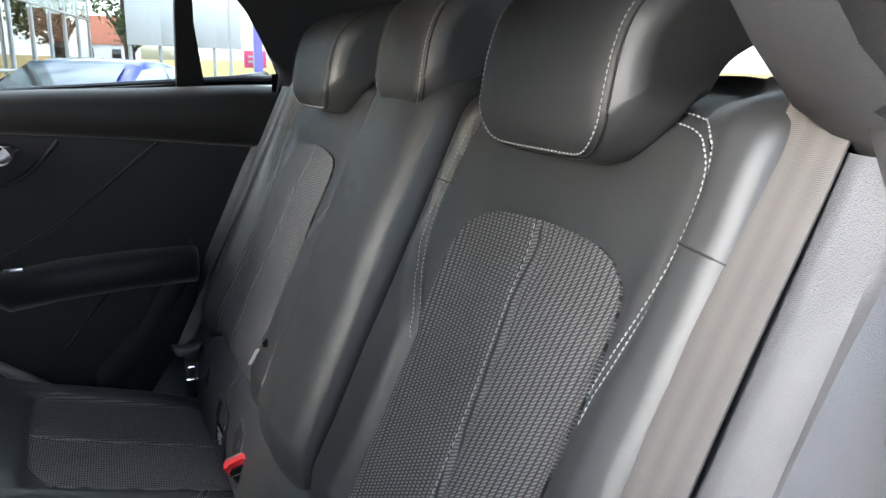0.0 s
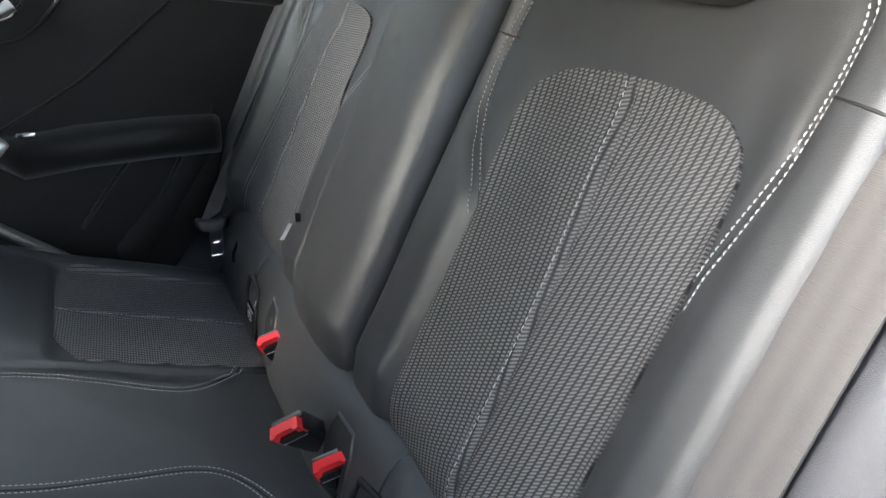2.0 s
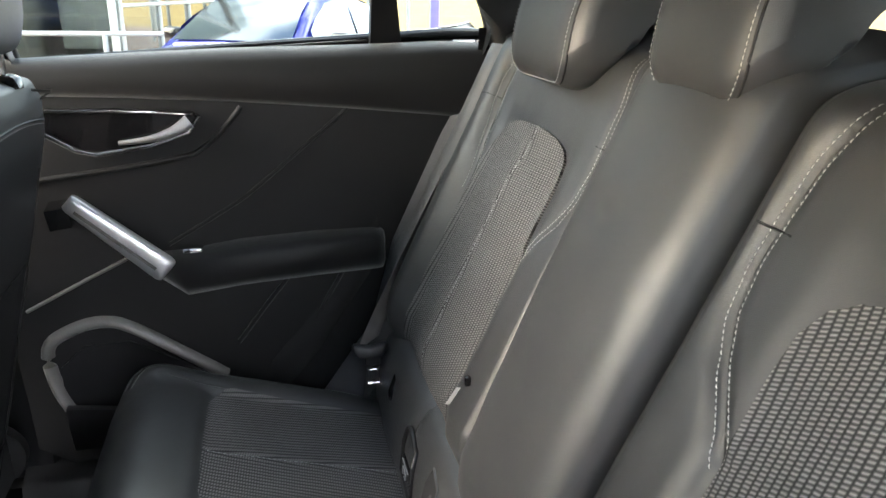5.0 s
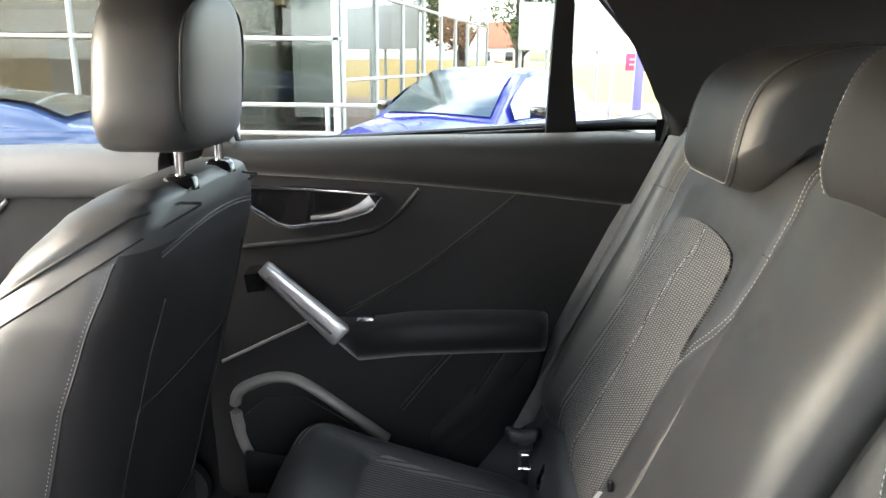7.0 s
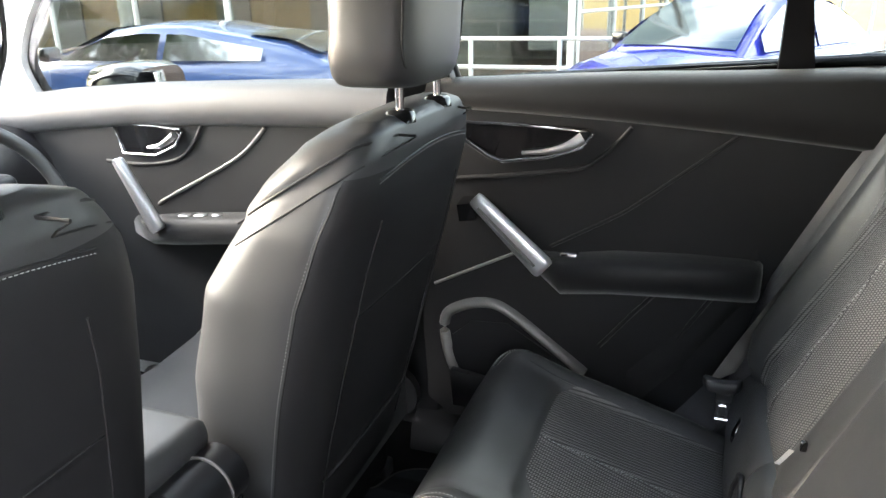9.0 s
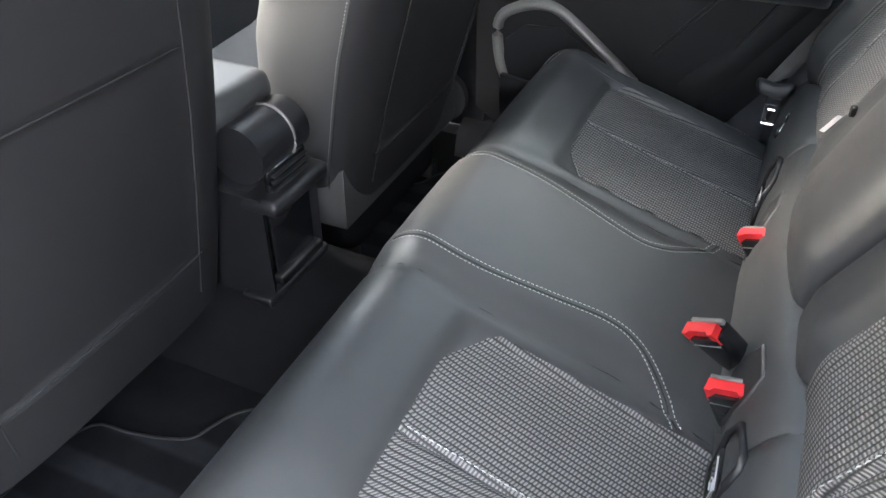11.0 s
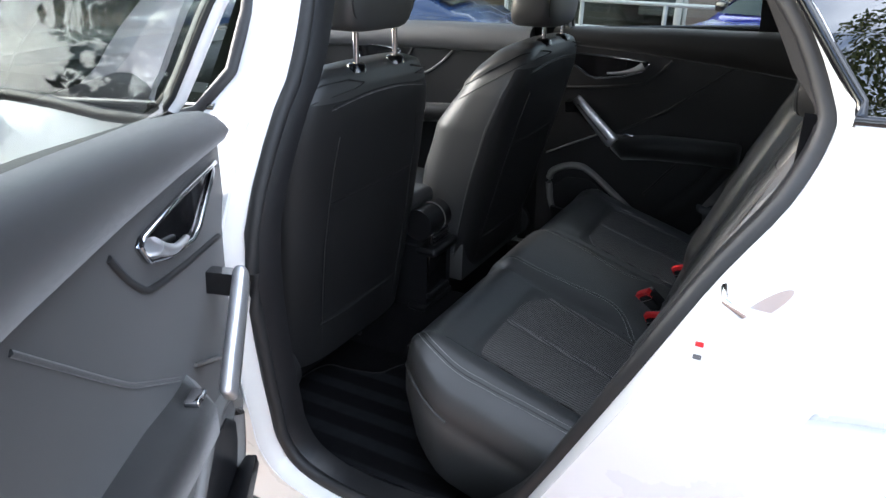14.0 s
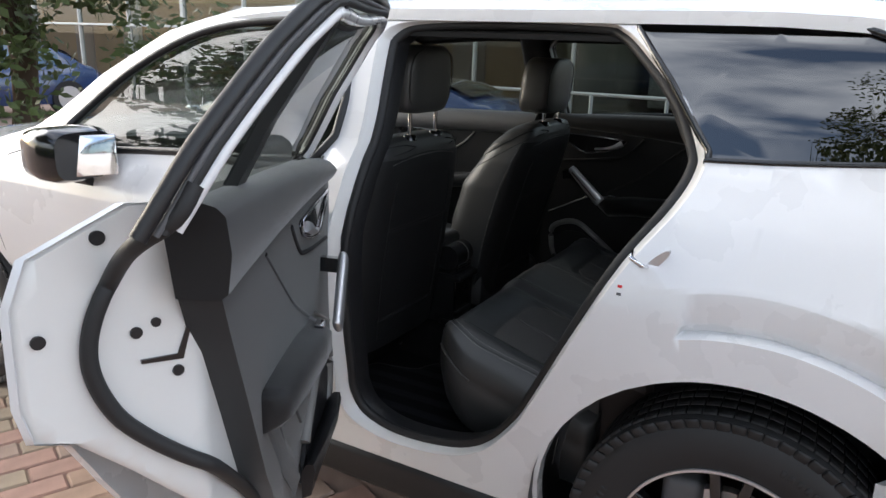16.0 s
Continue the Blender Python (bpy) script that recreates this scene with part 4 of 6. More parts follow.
def insert_cushion(s):
    pts = [(0.194, 0.245), (0.193, 0.525), (0.200, 0.538), (0.250, 0.567), (0.268, 0.571), (0.370, 0.571), (0.500, 0.569), (0.522, 0.562), (0.541, 0.545), (0.546, 0.530), (0.540, 0.43), (0.536, 0.245)]
    pts = [(s * a, b) for a, b in pts]
    def f(x, y):
        return cush_top(x, y) + Vector((0, 0, 0.003 - 0.0035 * ridge(abs(x) - 0.368, 0.0035) + 0.0016 * ridge(abs(x) - 0.360, 0.004)))
    xs = sorted(span(s * 0.20, s * 0.54, 40) + [s * (0.355 + 0.0045 * i) for i in range(6)])
    bm = plate(pts, [], f, xs, span(0.25, 0.565, 22))
    weave_sheet(bm, lambda co: co.y, 1.0, s * 0.368, s)
    skirt(bm, (0, 0, -0.012))
    return part("cushion_insert", bm, WEAVE, bench, "grey woven cloth insert")


def flat_line(pts, off):
    """A line in two coordinates, moved sideways by off."""
    p = spline([(a, b, 0) for a, b in pts], 10)
    out = []
    for i, q in enumerate(p):
        t = (p[min(i + 1, len(p) - 1)] - p[max(i - 1, 0)]).normalized()
        out.append((q.x - t.y * off, q.y + t.x * off))
    return out


for s in (-1, 1):
    insert_back(s)
    insert_cushion(s)
    bm = bmesh.new()
    for off in (-0.0055, 0.0055):
        line = [(inner_seam(z), z) for z in span(0.917, 1.20, 14)]
        stitches([back_face(s * a, b) + BACK_N * 0.0008 for a, b in flat_line(line, off)], BACK_N, bm=bm)
        line = [(outer_seam(z), z) for z in (0.945, 0.97, 1.0, 1.03, 1.06, 1.09, 1.12, 1.145, 1.165)] + [(0.515, 1.180), (0.49, 1.187), (0.45, 1.191)]
        stitches([back_face(s * a, b) + BACK_N * 0.0008 for a, b in flat_line(line, off)], BACK_N, bm=bm)
        line = [(0.112, 0.705), (0.113, 0.672), (0.117, 0.583), (0.104, 0.497), (0.092, 0.42), (0.106, 0.378), (0.142, 0.343), (0.189, 0.312)]
        stitches([cush_top(s * a, b) + Vector((0, 0, 0.0014)) for a, b in flat_line(line, off)], (0, 0, 1), bm=bm)
        line = [(0.545, 0.700), (0.565, 0.688), (0.590, 0.660), (0.603, 0.62), (0.609, 0.57), (0.608, 0.50), (0.604, 0.42), (0.600, 0.30)]
        stitches([cush_top(s * a, b) + Vector((0, 0, 0.0014)) for a, b in flat_line(line, off * 1.2)], (0, 0, 1), bm=bm)
    part("stitching", bm, THREAD, bench, "white double stitching", kind="stuff")
    part("seam", tube([cush_top(s * a, b) for a, b in flat_line([(0.112, 0.705), (0.113, 0.672), (0.117, 0.583), (0.104, 0.497), (0.092, 0.42), (0.106, 0.378), (0.142, 0.343), (0.189, 0.312)], 0)], 0.0012, 6), RUBBER, bench)
    part("seam", tube([cush_top(s * a, b) for a, b in flat_line([(0.545, 0.700), (0.565, 0.688), (0.590, 0.660), (0.603, 0.62), (0.609, 0.57), (0.608, 0.50), (0.604, 0.42), (0.600, 0.30)], 0)], 0.0012, 6), RUBBER, bench)
    bm = stitches([cush_top(s * 0.361, y) + Vector((0, 0, 0.0045)) for y in span(0.25, 0.568, 20)], (0, 0, 1), 0.0055, 0.003, 0.0009)
    stitches([back_face(s * (mid_seam(z) - 0.007), z) + BACK_N * 0.0062 for z in span(0.68, 1.078, 30)], BACK_N, 0.0055, 0.003, 0.0009, bm)
    part("centre_stitching", bm, THREAD, bench, kind="stuff")


def head_restraint(cx, width, outer):
    """A hooked rear head restraint: a lobe in front of the backrest that runs back over its top."""
    prof = spline([(0.085, 1.140, 0), (0.112, 1.147, 0), (0.126, 1.165, 0), (0.125, 1.20, 0), (0.116, 1.245, 0), (0.096, 1.285, 0), (0.05, 1.314, 0), (-0.03, 1.328, 0), (-0.13, 1.320, 0), (-0.185, 1.288, 0), (-0.15, 1.266, 0), (-0.06, 1.258, 0), (0.01, 1.228, 0), (0.04, 1.18, 0), (0.062, 1.148, 0)], 4, True)
    cy, cz = 0.03, 1.24
    shift = -0.05 if outer else -0.065
    def at(t, p, lift=0.0):
        """t runs from side to side; the front's lobe is narrower than the shell behind it."""
        lobe = step(p.x, 0.02, 0.115) * (1 - step(p.y, 1.25, 1.31))
        w = width / 2 * (1 - 0.06 * lobe)
        a = abs(t)
        k = 1 - 0.36 * (1 - math.sqrt(max(0.0, 1 - (max(0.0, a - 0.6) / 0.4) ** 2)))
        low = 0.020 * step(a, 0.55, 1.0) * (1 - step(p.y, 1.16, 1.20))
        return Vector((cx + t * w, shift + cy + (p.x - cy) * k + lift, cz + (p.y - cz) * k + low))
    ts = [-1, -0.997, -0.99, -0.975, -0.95, -0.92, -0.86, -0.8, -0.7, -0.55, -0.35, -0.15]
    ts = ts + [0.0] + [-t for t in ts[::-1]]
    h = thing("head_restraint", (cx, 0.03, 1.15), "black leather rear head restraint with white stitching", "headrest", "rear head restraints")
    part("pad", loft([[at(t, p) for p in prof] for t in ts]), LEATHER, h)
    bm = bmesh.new()
    def outline(e, low, lift):
        """Down one side of the lobe, round its foot and up the other side."""
        def on(t, k):
            i = int(k)
            return at(t, prof[i].lerp(prof[i + 1], k - i), lift)
        turn = span(0, math.pi / 2, 8)
        right = [on(e, k) for k in span(30, low + 5, 30)] + [on(e - 0.42 * (1 - math.cos(a)), low + 5 - 5 * math.sin(a)) for a in turn[1:]]
        left = [on(-e, k) for k in span(30, low + 5, 30)] + [on(-e + 0.42 * (1 - math.cos(a)), low + 5 - 5 * math.sin(a)) for a in turn[1:]]
        return right + [on(t, low) for t in span(e - 0.5, 0.5 - e, 6)] + left[::-1]
    stitches(outline(0.80, 4.6, 0.0012), (0, 1, 0.1), bm=bm)
    part("stitching", bm, THREAD, h, kind="stuff")
    part("seam", tube(outline(0.84, 3.9, -0.0004), 0.0016, 6), RUBBER, h)
    for e in (-1, 1):
        part("post", tube([(cx + e * width * 0.25, -0.03, 1.15), (cx + e * width * 0.25, -0.03, 1.27)], 0.007, 10), PLASTIC, h)
    return h


head_restraint(-0.362, 0.262, True)
head_restraint(0.352, 0.262, True)
c = head_restraint(-0.01, 0.20, False)
c.matrix_basis = pose(0, 0, 0.02) @ c.matrix_basis

# child seat anchor pockets: a lidded well with a small white mark
for s in (-1, 1):
    px = s * 0.276
    pk = thing("isofix_pocket", (px, 0.25, 0.53), "black plastic child seat anchor pocket in the bench", "anchor pocket", "anchor pockets")
    rim = [(px + s * a, b) for a, b in ((-0.036, 0.600), (-0.030, 0.622), (0.018, 0.634), (0.030, 0.630), (0.034, 0.606), (0.036, 0.548), (-0.034, 0.538))]
    part("pocket_frame", tube([roll_face(a, b) + Vector((0, 0.002, 0)) for a, b in rim], 0.0045, 8, closed=True), PLASTIC, pk)
    part("pocket_flap", plate(rim, [], lambda a, b: roll_face(a, b) + Vector((0, 0.0035 - 0.014 * step(b, 0.580, 0.592) * (1 - step(b, 0.616, 0.628)), 0)), (), (0.56, 0.575, 0.582, 0.588, 0.593, 0.605, 0.615, 0.621, 0.627), (0, -0.01, 0)), GLOSS_BLACK, pk, "black anchor pocket flap")
    part("printed_line", tube([roll_face(px + s * a, 0.580) + Vector((0, 0.0045, 0)) for a in (-0.020, 0.0, 0.022)], 0.0009, 5), THREAD, pk)
    part("printed_mark", tube([roll_face(px + s * a, b) + Vector((0, 0.0045, 0)) for a, b in ((0.016, 0.556), (0.016, 0.570), (0.004, 0.572), (-0.004, 0.566), (-0.004, 0.558), (0.006, 0.558))], 0.0009, 5), THREAD, pk)
    slot = [(0.430, 0.602), (0.438, 0.635), (0.452, 0.640), (0.458, 0.606), (0.448, 0.596)]
    if s > 0:
        part("lower_slot", plate([(s * a, b) for a, b in slot], [], lambda a, b: roll_face(a, b) + Vector((0, 0.0015, 0)), (), (), (0, -0.008, 0)), GLOSS_BLACK, pk)
part("seat_tag", loft([[p - Vector((0.001, 0.003, 0)), p + Vector((0.001, 0.003, 0)), p + Vector((0.002, 0.0025, 0)), p - Vector((0.0, 0.0035, 0))] for p in (Vector((0.187, 0.233, 0.738)), Vector((0.184, 0.227, 0.750)), Vector((0.180, 0.220, 0.766)))]), THREAD, bench, "small white fabric tag")
part("tag_clip", rbox((0.178, 0.208, 0.776), (0.008, 0.008, 0.014), 0.002), GLOSS_BLACK, bench)


# seat belts and buckles
def buckle(c, wide, up):
    """A belt buckle: a tapered black housing with a notched red button at its mouth, standing in a stitched pocket."""
    c, up = Vector(c), Vector(up).normalized()
    wide = Vector(wide)
    wide = (wide - up * wide.dot(up)).normalized()
    m = Matrix((wide, up.cross(wide), up)).transposed()
    b = thing("belt_buckle", (c.x, c.y, c.z - 0.06), "black seat belt buckle with red release button", "seat belt buckle", "rear belt buckles")
    rings = []
    for h, w, d in ((-0.085, 0.016, 0.011), (-0.055, 0.0215, 0.0135), (-0.02, 0.0235, 0.0145), (-0.006, 0.024, 0.015), (0.0, 0.0235, 0.0145)):
        rings.append([c + m @ Vector((w * math.copysign(abs(math.cos(a)) ** 0.45, math.cos(a)), d * math.copysign(abs(math.sin(a)) ** 0.45, math.sin(a)), h)) for a in span(0, 2 * math.pi, 20)[:-1]])
    part("housing", loft(rings), GLOSS_BLACK, b)
    part("mouth_plate", rbox(c + m @ Vector((0, -0.0085, 0.002)), (0.044, 0.006, 0.008), 0.002, 2, m), SATIN_GREY, b)
    top = [(-0.0205, -0.005), (0.0205, -0.005), (0.0215, 0.010), (0.015, 0.011), (0.012, 0.007), (-0.012, 0.007), (-0.015, 0.011), (-0.0215, 0.010)]
    part("release_button", loft([[c + m @ Vector((a, q + 0.003, h)) for a, q in top] for h in (-0.010, 0.006, 0.0095)]), RED, b, "red release button")
    part("label_ridge", rbox(c + m @ Vector((0, 0.0145, -0.012)), (0.038, 0.0015, 0.0015), 0.0005, 1, m), SATIN_GREY, b)
    return b


buckle((0.110, 0.272, 0.612), (0.3, 0.9, -0.3), (-0.12, 0.5, 0.86))
buckle((-0.133, 0.312, 0.632), (0.3, 0.9, -0.2), (-0.2, 0.7, 0.66))
buckle((-0.183, 0.275, 0.604), (0.2, 0.9, -0.35), (-0.15, 0.38, 0.91))
for px in (0.150, -0.176):
    rim = [(px - 0.030, 0.56), (px - 0.032, 0.625), (px - 0.022, 0.646), (px + 0.022, 0.648), (px + 0.032, 0.62), (px + 0.030, 0.56)]
    part("buckle_pocket", tube([roll_face(a, b) for a, b in rim], 0.0028, 6), LEATHER_SOFT, bench, "stitched leather buckle pocket")
    # flat dark sheet paints the shade inside the pocket; nothing is hollowed out
    part("pocket_shade", plate(rim, [], lambda a, b: roll_face(a, b) + Vector((0, 0.0012, 0)), (), (0.58, 0.60, 0.62, 0.635), None), RUBBER, bench)
for s in (-1, 1):
    belt = thing("seat_belt", (s * 0.62, 0.1, 0.5), "black seat belt webbing with metal tongue", "seat belt", "rear seat belts")
    if s > 0:
        line = spline([(0.662, -0.02, 1.22), (0.664, 0.055, 1.05), (0.652, 0.14, 0.88), (0.612, 0.235, 0.72), (0.566, 0.285, 0.642)], 8)
    else:
        line = spline([(-0.618, 0.0, 1.21), (-0.622, 0.032, 1.15), (-0.622, 0.105, 1.0), (-0.622, 0.20, 0.78), (-0.62, 0.27, 0.60)], 8)
    rings = []
    for i, p in enumerate(line):
        tw = 0.0 if s < 0 else 0.85
        rings.append([p + Vector((dx * (1 - 0.6 * tw) - tw * (dy - 0.006), dy * (1 - tw) - dx * tw, dz + 0.35 * tw * dx)) for dx, dy, dz in ((-0.027, 0.008, 0.003), (-0.009, 0.0083, 0.003), (0.009, 0.0083, 0.003), (0.027, 0.008, 0.003), (0.027, 0.0065, 0.002), (-0.027, 0.0065, 0.002))])
    part("webbing", loft(rings), BELT, belt)
    for e in (-1, 1):
        part("woven_edge", tube([p + Vector((e * 0.0268, 0.0075, 0.0025)) for p in line], 0.0009, 5), RUBBER, belt) if s < 0 else None
    part("belt_guide", rbox((s * 0.622, 0.012, 1.188), (0.075, 0.016, 0.014), 0.005, 2, Euler((-0.5, 0, 0)).to_matrix()), PLASTIC, belt, "black belt guide")
    if s > 0:
        c = Vector((0.556, 0.283, 0.628))
        part("tongue_grip", loft([[c + Vector((dx * k, u, v * k + 0.010 * (u / 0.033) ** 2 + 0.004)) for dx, v in ((-0.010, -0.010), (-0.010, 0.008), (-0.004, 0.014), (0.006, 0.012), (0.008, -0.010))] for u, k in ((-0.033, 0.4), (-0.029, 0.85), (-0.02, 1.0), (0.0, 1.0), (0.02, 1.0), (0.029, 0.85), (0.033, 0.4))]), PLASTIC, belt, "black tongue grip")
        part("tongue_neck", rbox(c + Vector((-0.003, -0.004, -0.012)), (0.012, 0.030, 0.018), 0.004), PLASTIC, belt)
        part("tongue", plate([(-0.015, -0.056), (0.007, -0.056), (0.009, -0.018), (-0.017, -0.018)], [[(-0.009, -0.049), (0.001, -0.049), (0.002, -0.028), (-0.010, -0.028)]], lambda u, v: c + Vector((-0.010, u, v)), (), (), (-0.003, 0, 0)), CHROME, belt, "bright metal tongue")

# trim beside the seat
for s in (-1, 1):
    rows = ((0.30, 0.52), (0.40, 0.46), (0.50, 0.38), (0.62, 0.30), (0.787, 0.205), (0.90, 0.165), (0.99, 0.125), (1.06, 0.082), (1.108, 0.052), (1.15, 0.036), (1.175, 0.034))
    part("side_trim", loft([[Vector((s * 0.57, back_y(z) - 0.06, z)), Vector((s * 0.63, back_y(z) - 0.004, z)), Vector((s * 0.651, back_y(z) + 0.012, z)), Vector((s * 0.668, back_y(z) + 0.020, z)), Vector((s * 0.69, back_y(z) + 0.004 + 0.02 * (1 - step(z, 0.75, 0.9)), z)), Vector((s * 0.705, back_y(z) + 0.022 - 0.02 * step(z, 1.0, 1.17), z + 0.01)), Vector((s * (0.70 + 0.35 * (half_width(z) - 0.75)), ey - 0.055 + 0.02 * step(z, 0.9, 1.1), z)), Vector((s * (half_width(z) - 0.075), ey - 0.022, z)), Vector((s * (half_width(z) - 0.045), ey - 0.006, z))] for z, ey in rows], cap=False, closed=False), PLASTIC_GREY, car, "grey-black plastic side trim")
    part("pillar_trim", loft([[Vector((s * (half_width(z) - 0.05), y0, z)), Vector((s * (half_width(z) - 0.062), y0 + 0.012, z)), Vector((s * (0.4 * (half_width(z) - 0.05) + 0.6 * xi), 0.4 * y0 + 0.6 * yi + 0.012, z)), Vector((s * xi, yi, z)), Vector((s * (xi + 0.004), yi - 0.03, z)), Vector((s * (half_width(z) - 0.11), y0 - 0.14, z)), Vector((s * (half_width(z) - 0.10), y0 - 0.62, z - 0.02))] for z, y0, xi, yi in ((1.168, 0.02, 0.655, 0.010), (1.178, 0.018, 0.643, 0.018), (1.202, 0.02, 0.612, 0.036), (1.240, 0.03, 0.609, 0.078), (1.268, 0.045, 0.600, 0.094), (1.326, 0.08, 0.578, 0.13), (1.43, 0.166, 0.530, 0.215), (1.475, 0.232, 0.50, 0.27))], cap=False, closed=False), PILLAR, car, "dark cloth pillar trim")
    part("boot_side", loft([[Vector((s * 0.70, y, z)) for y in (0.05, -0.3, -0.72)] for z in (0.6, 1.2)], cap=False, closed=False), CARPET, car)
    part("sill_step", loft([[Vector((s * 0.80, y, 0.345)), Vector((s * 0.74, y, 0.35)), Vector((s * 0.70, y, 0.33)), Vector((s * 0.685, y, 0.27))] for y in (0.30, 0.45, 0.85, 0.95)], cap=False, closed=False), PLASTIC, car, "black sill cover")
    part("b_pillar_trim", loft([[Vector((s * (half_width(z) - 0.04), 0.87, z)), Vector((s * (half_width(z) - 0.10), 0.90, z)), Vector((s * (half_width(z) - 0.10), 0.985, z)), Vector((s * (half_width(z) - 0.04), 1.02, z))] for z in (0.33, 0.6, 0.9, 1.1, 1.3, 1.47)], cap=False, closed=False), PLASTIC, car)
shelf = single("parcel_shelf", rbox((0, -0.38, 1.06), (1.3, 0.62, 0.025), 0.008), CARPET, "black carpeted parcel shelf behind the rear bench", "parcel shelf")
PILE = mat("brushed_carpet_pile", (0.009, 0.0095, 0.011), 1.0, bump=1.0, bump_scale=900, vary=0.35, vary_scale=40, spec=0.1)
pn, pl = PILE.node_tree.nodes, PILE.node_tree.links
brush = pn.new("ShaderNodeTexWave")
brush.inputs["Scale"].default_value, brush.inputs["Distortion"].default_value, brush.inputs["Detail"].default_value = 3.6, 0.8, 2.0
brush.inputs["Detail Scale"].default_value = 0.6
pl.new(pn["Texture Coordinate"].outputs["Object"], brush.inputs["Vector"])
nap = pn.new("ShaderNodeMix")
nap.data_type, nap.blend_type = "RGBA", "MULTIPLY"
nap.inputs["Factor"].default_value = 1.0
nap_range = pn.new("ShaderNodeMapRange")
nap_range.inputs["From Min"].default_value, nap_range.inputs["From Max"].default_value = 0.45, 0.75
nap_range.inputs["To Min"].default_value, nap_range.inputs["To Max"].default_value = 0.75, 1.9
pl.new(brush.outputs["Fac"], nap_range.inputs["Value"])
pl.new(pn["Mix"].outputs["Result"], nap.inputs["A"])
pl.new(nap_range.outputs["Result"], nap.inputs["B"])
pl.new(nap.outputs["Result"], pn["Principled BSDF"].inputs["Base Color"])
mat_ob = thing("floor_mat", (-0.40, 0.80, 0.27), "black carpet floor mat with brushed stripes in the footwell", "floor mat", "rear floor mats")
MAT_EDGE = spline([(-0.672, 0.56, 0), (-0.674, 0.75, 0), (-0.664, 0.93, 0), (-0.62, 1.00, 0), (-0.59, 1.08, 0), (-0.54, 1.13, 0), (-0.42, 1.14, 0), (-0.335, 1.12, 0), (-0.322, 1.06, 0), (-0.309, 1.005, 0), (-0.290, 0.965, 0), (-0.256, 0.950, 0), (-0.22, 0.93, 0), (-0.195, 0.88, 0), (-0.19, 0.75, 0), (-0.19, 0.56, 0)], 4)
mb = plate([(p.x, p.y) for p in MAT_EDGE], [], lambda x, y: Vector((x, y, 0.283)))
skirt(mb, (0, 0, -0.012))
part("mat_base", mb, PILE, mat_ob, smooth=False)
part("bound_edge", tube([Vector((p.x, p.y, 0.280)) for p in MAT_EDGE], 0.0045, 6), RUBBER, mat_ob, "black bound edge")
copy_thing(mat_ob, pose(0.40, 0.80, 0.27))
part("tunnel", loft([[Vector((x, y, z)) for x, z in ((-0.17, 0.26), (-0.13, 0.36), (-0.08, 0.39), (0.08, 0.39), (0.13, 0.36), (0.17, 0.26))] for y in (0.55, 2.2)], cap=False, closed=False), CARPET, car)

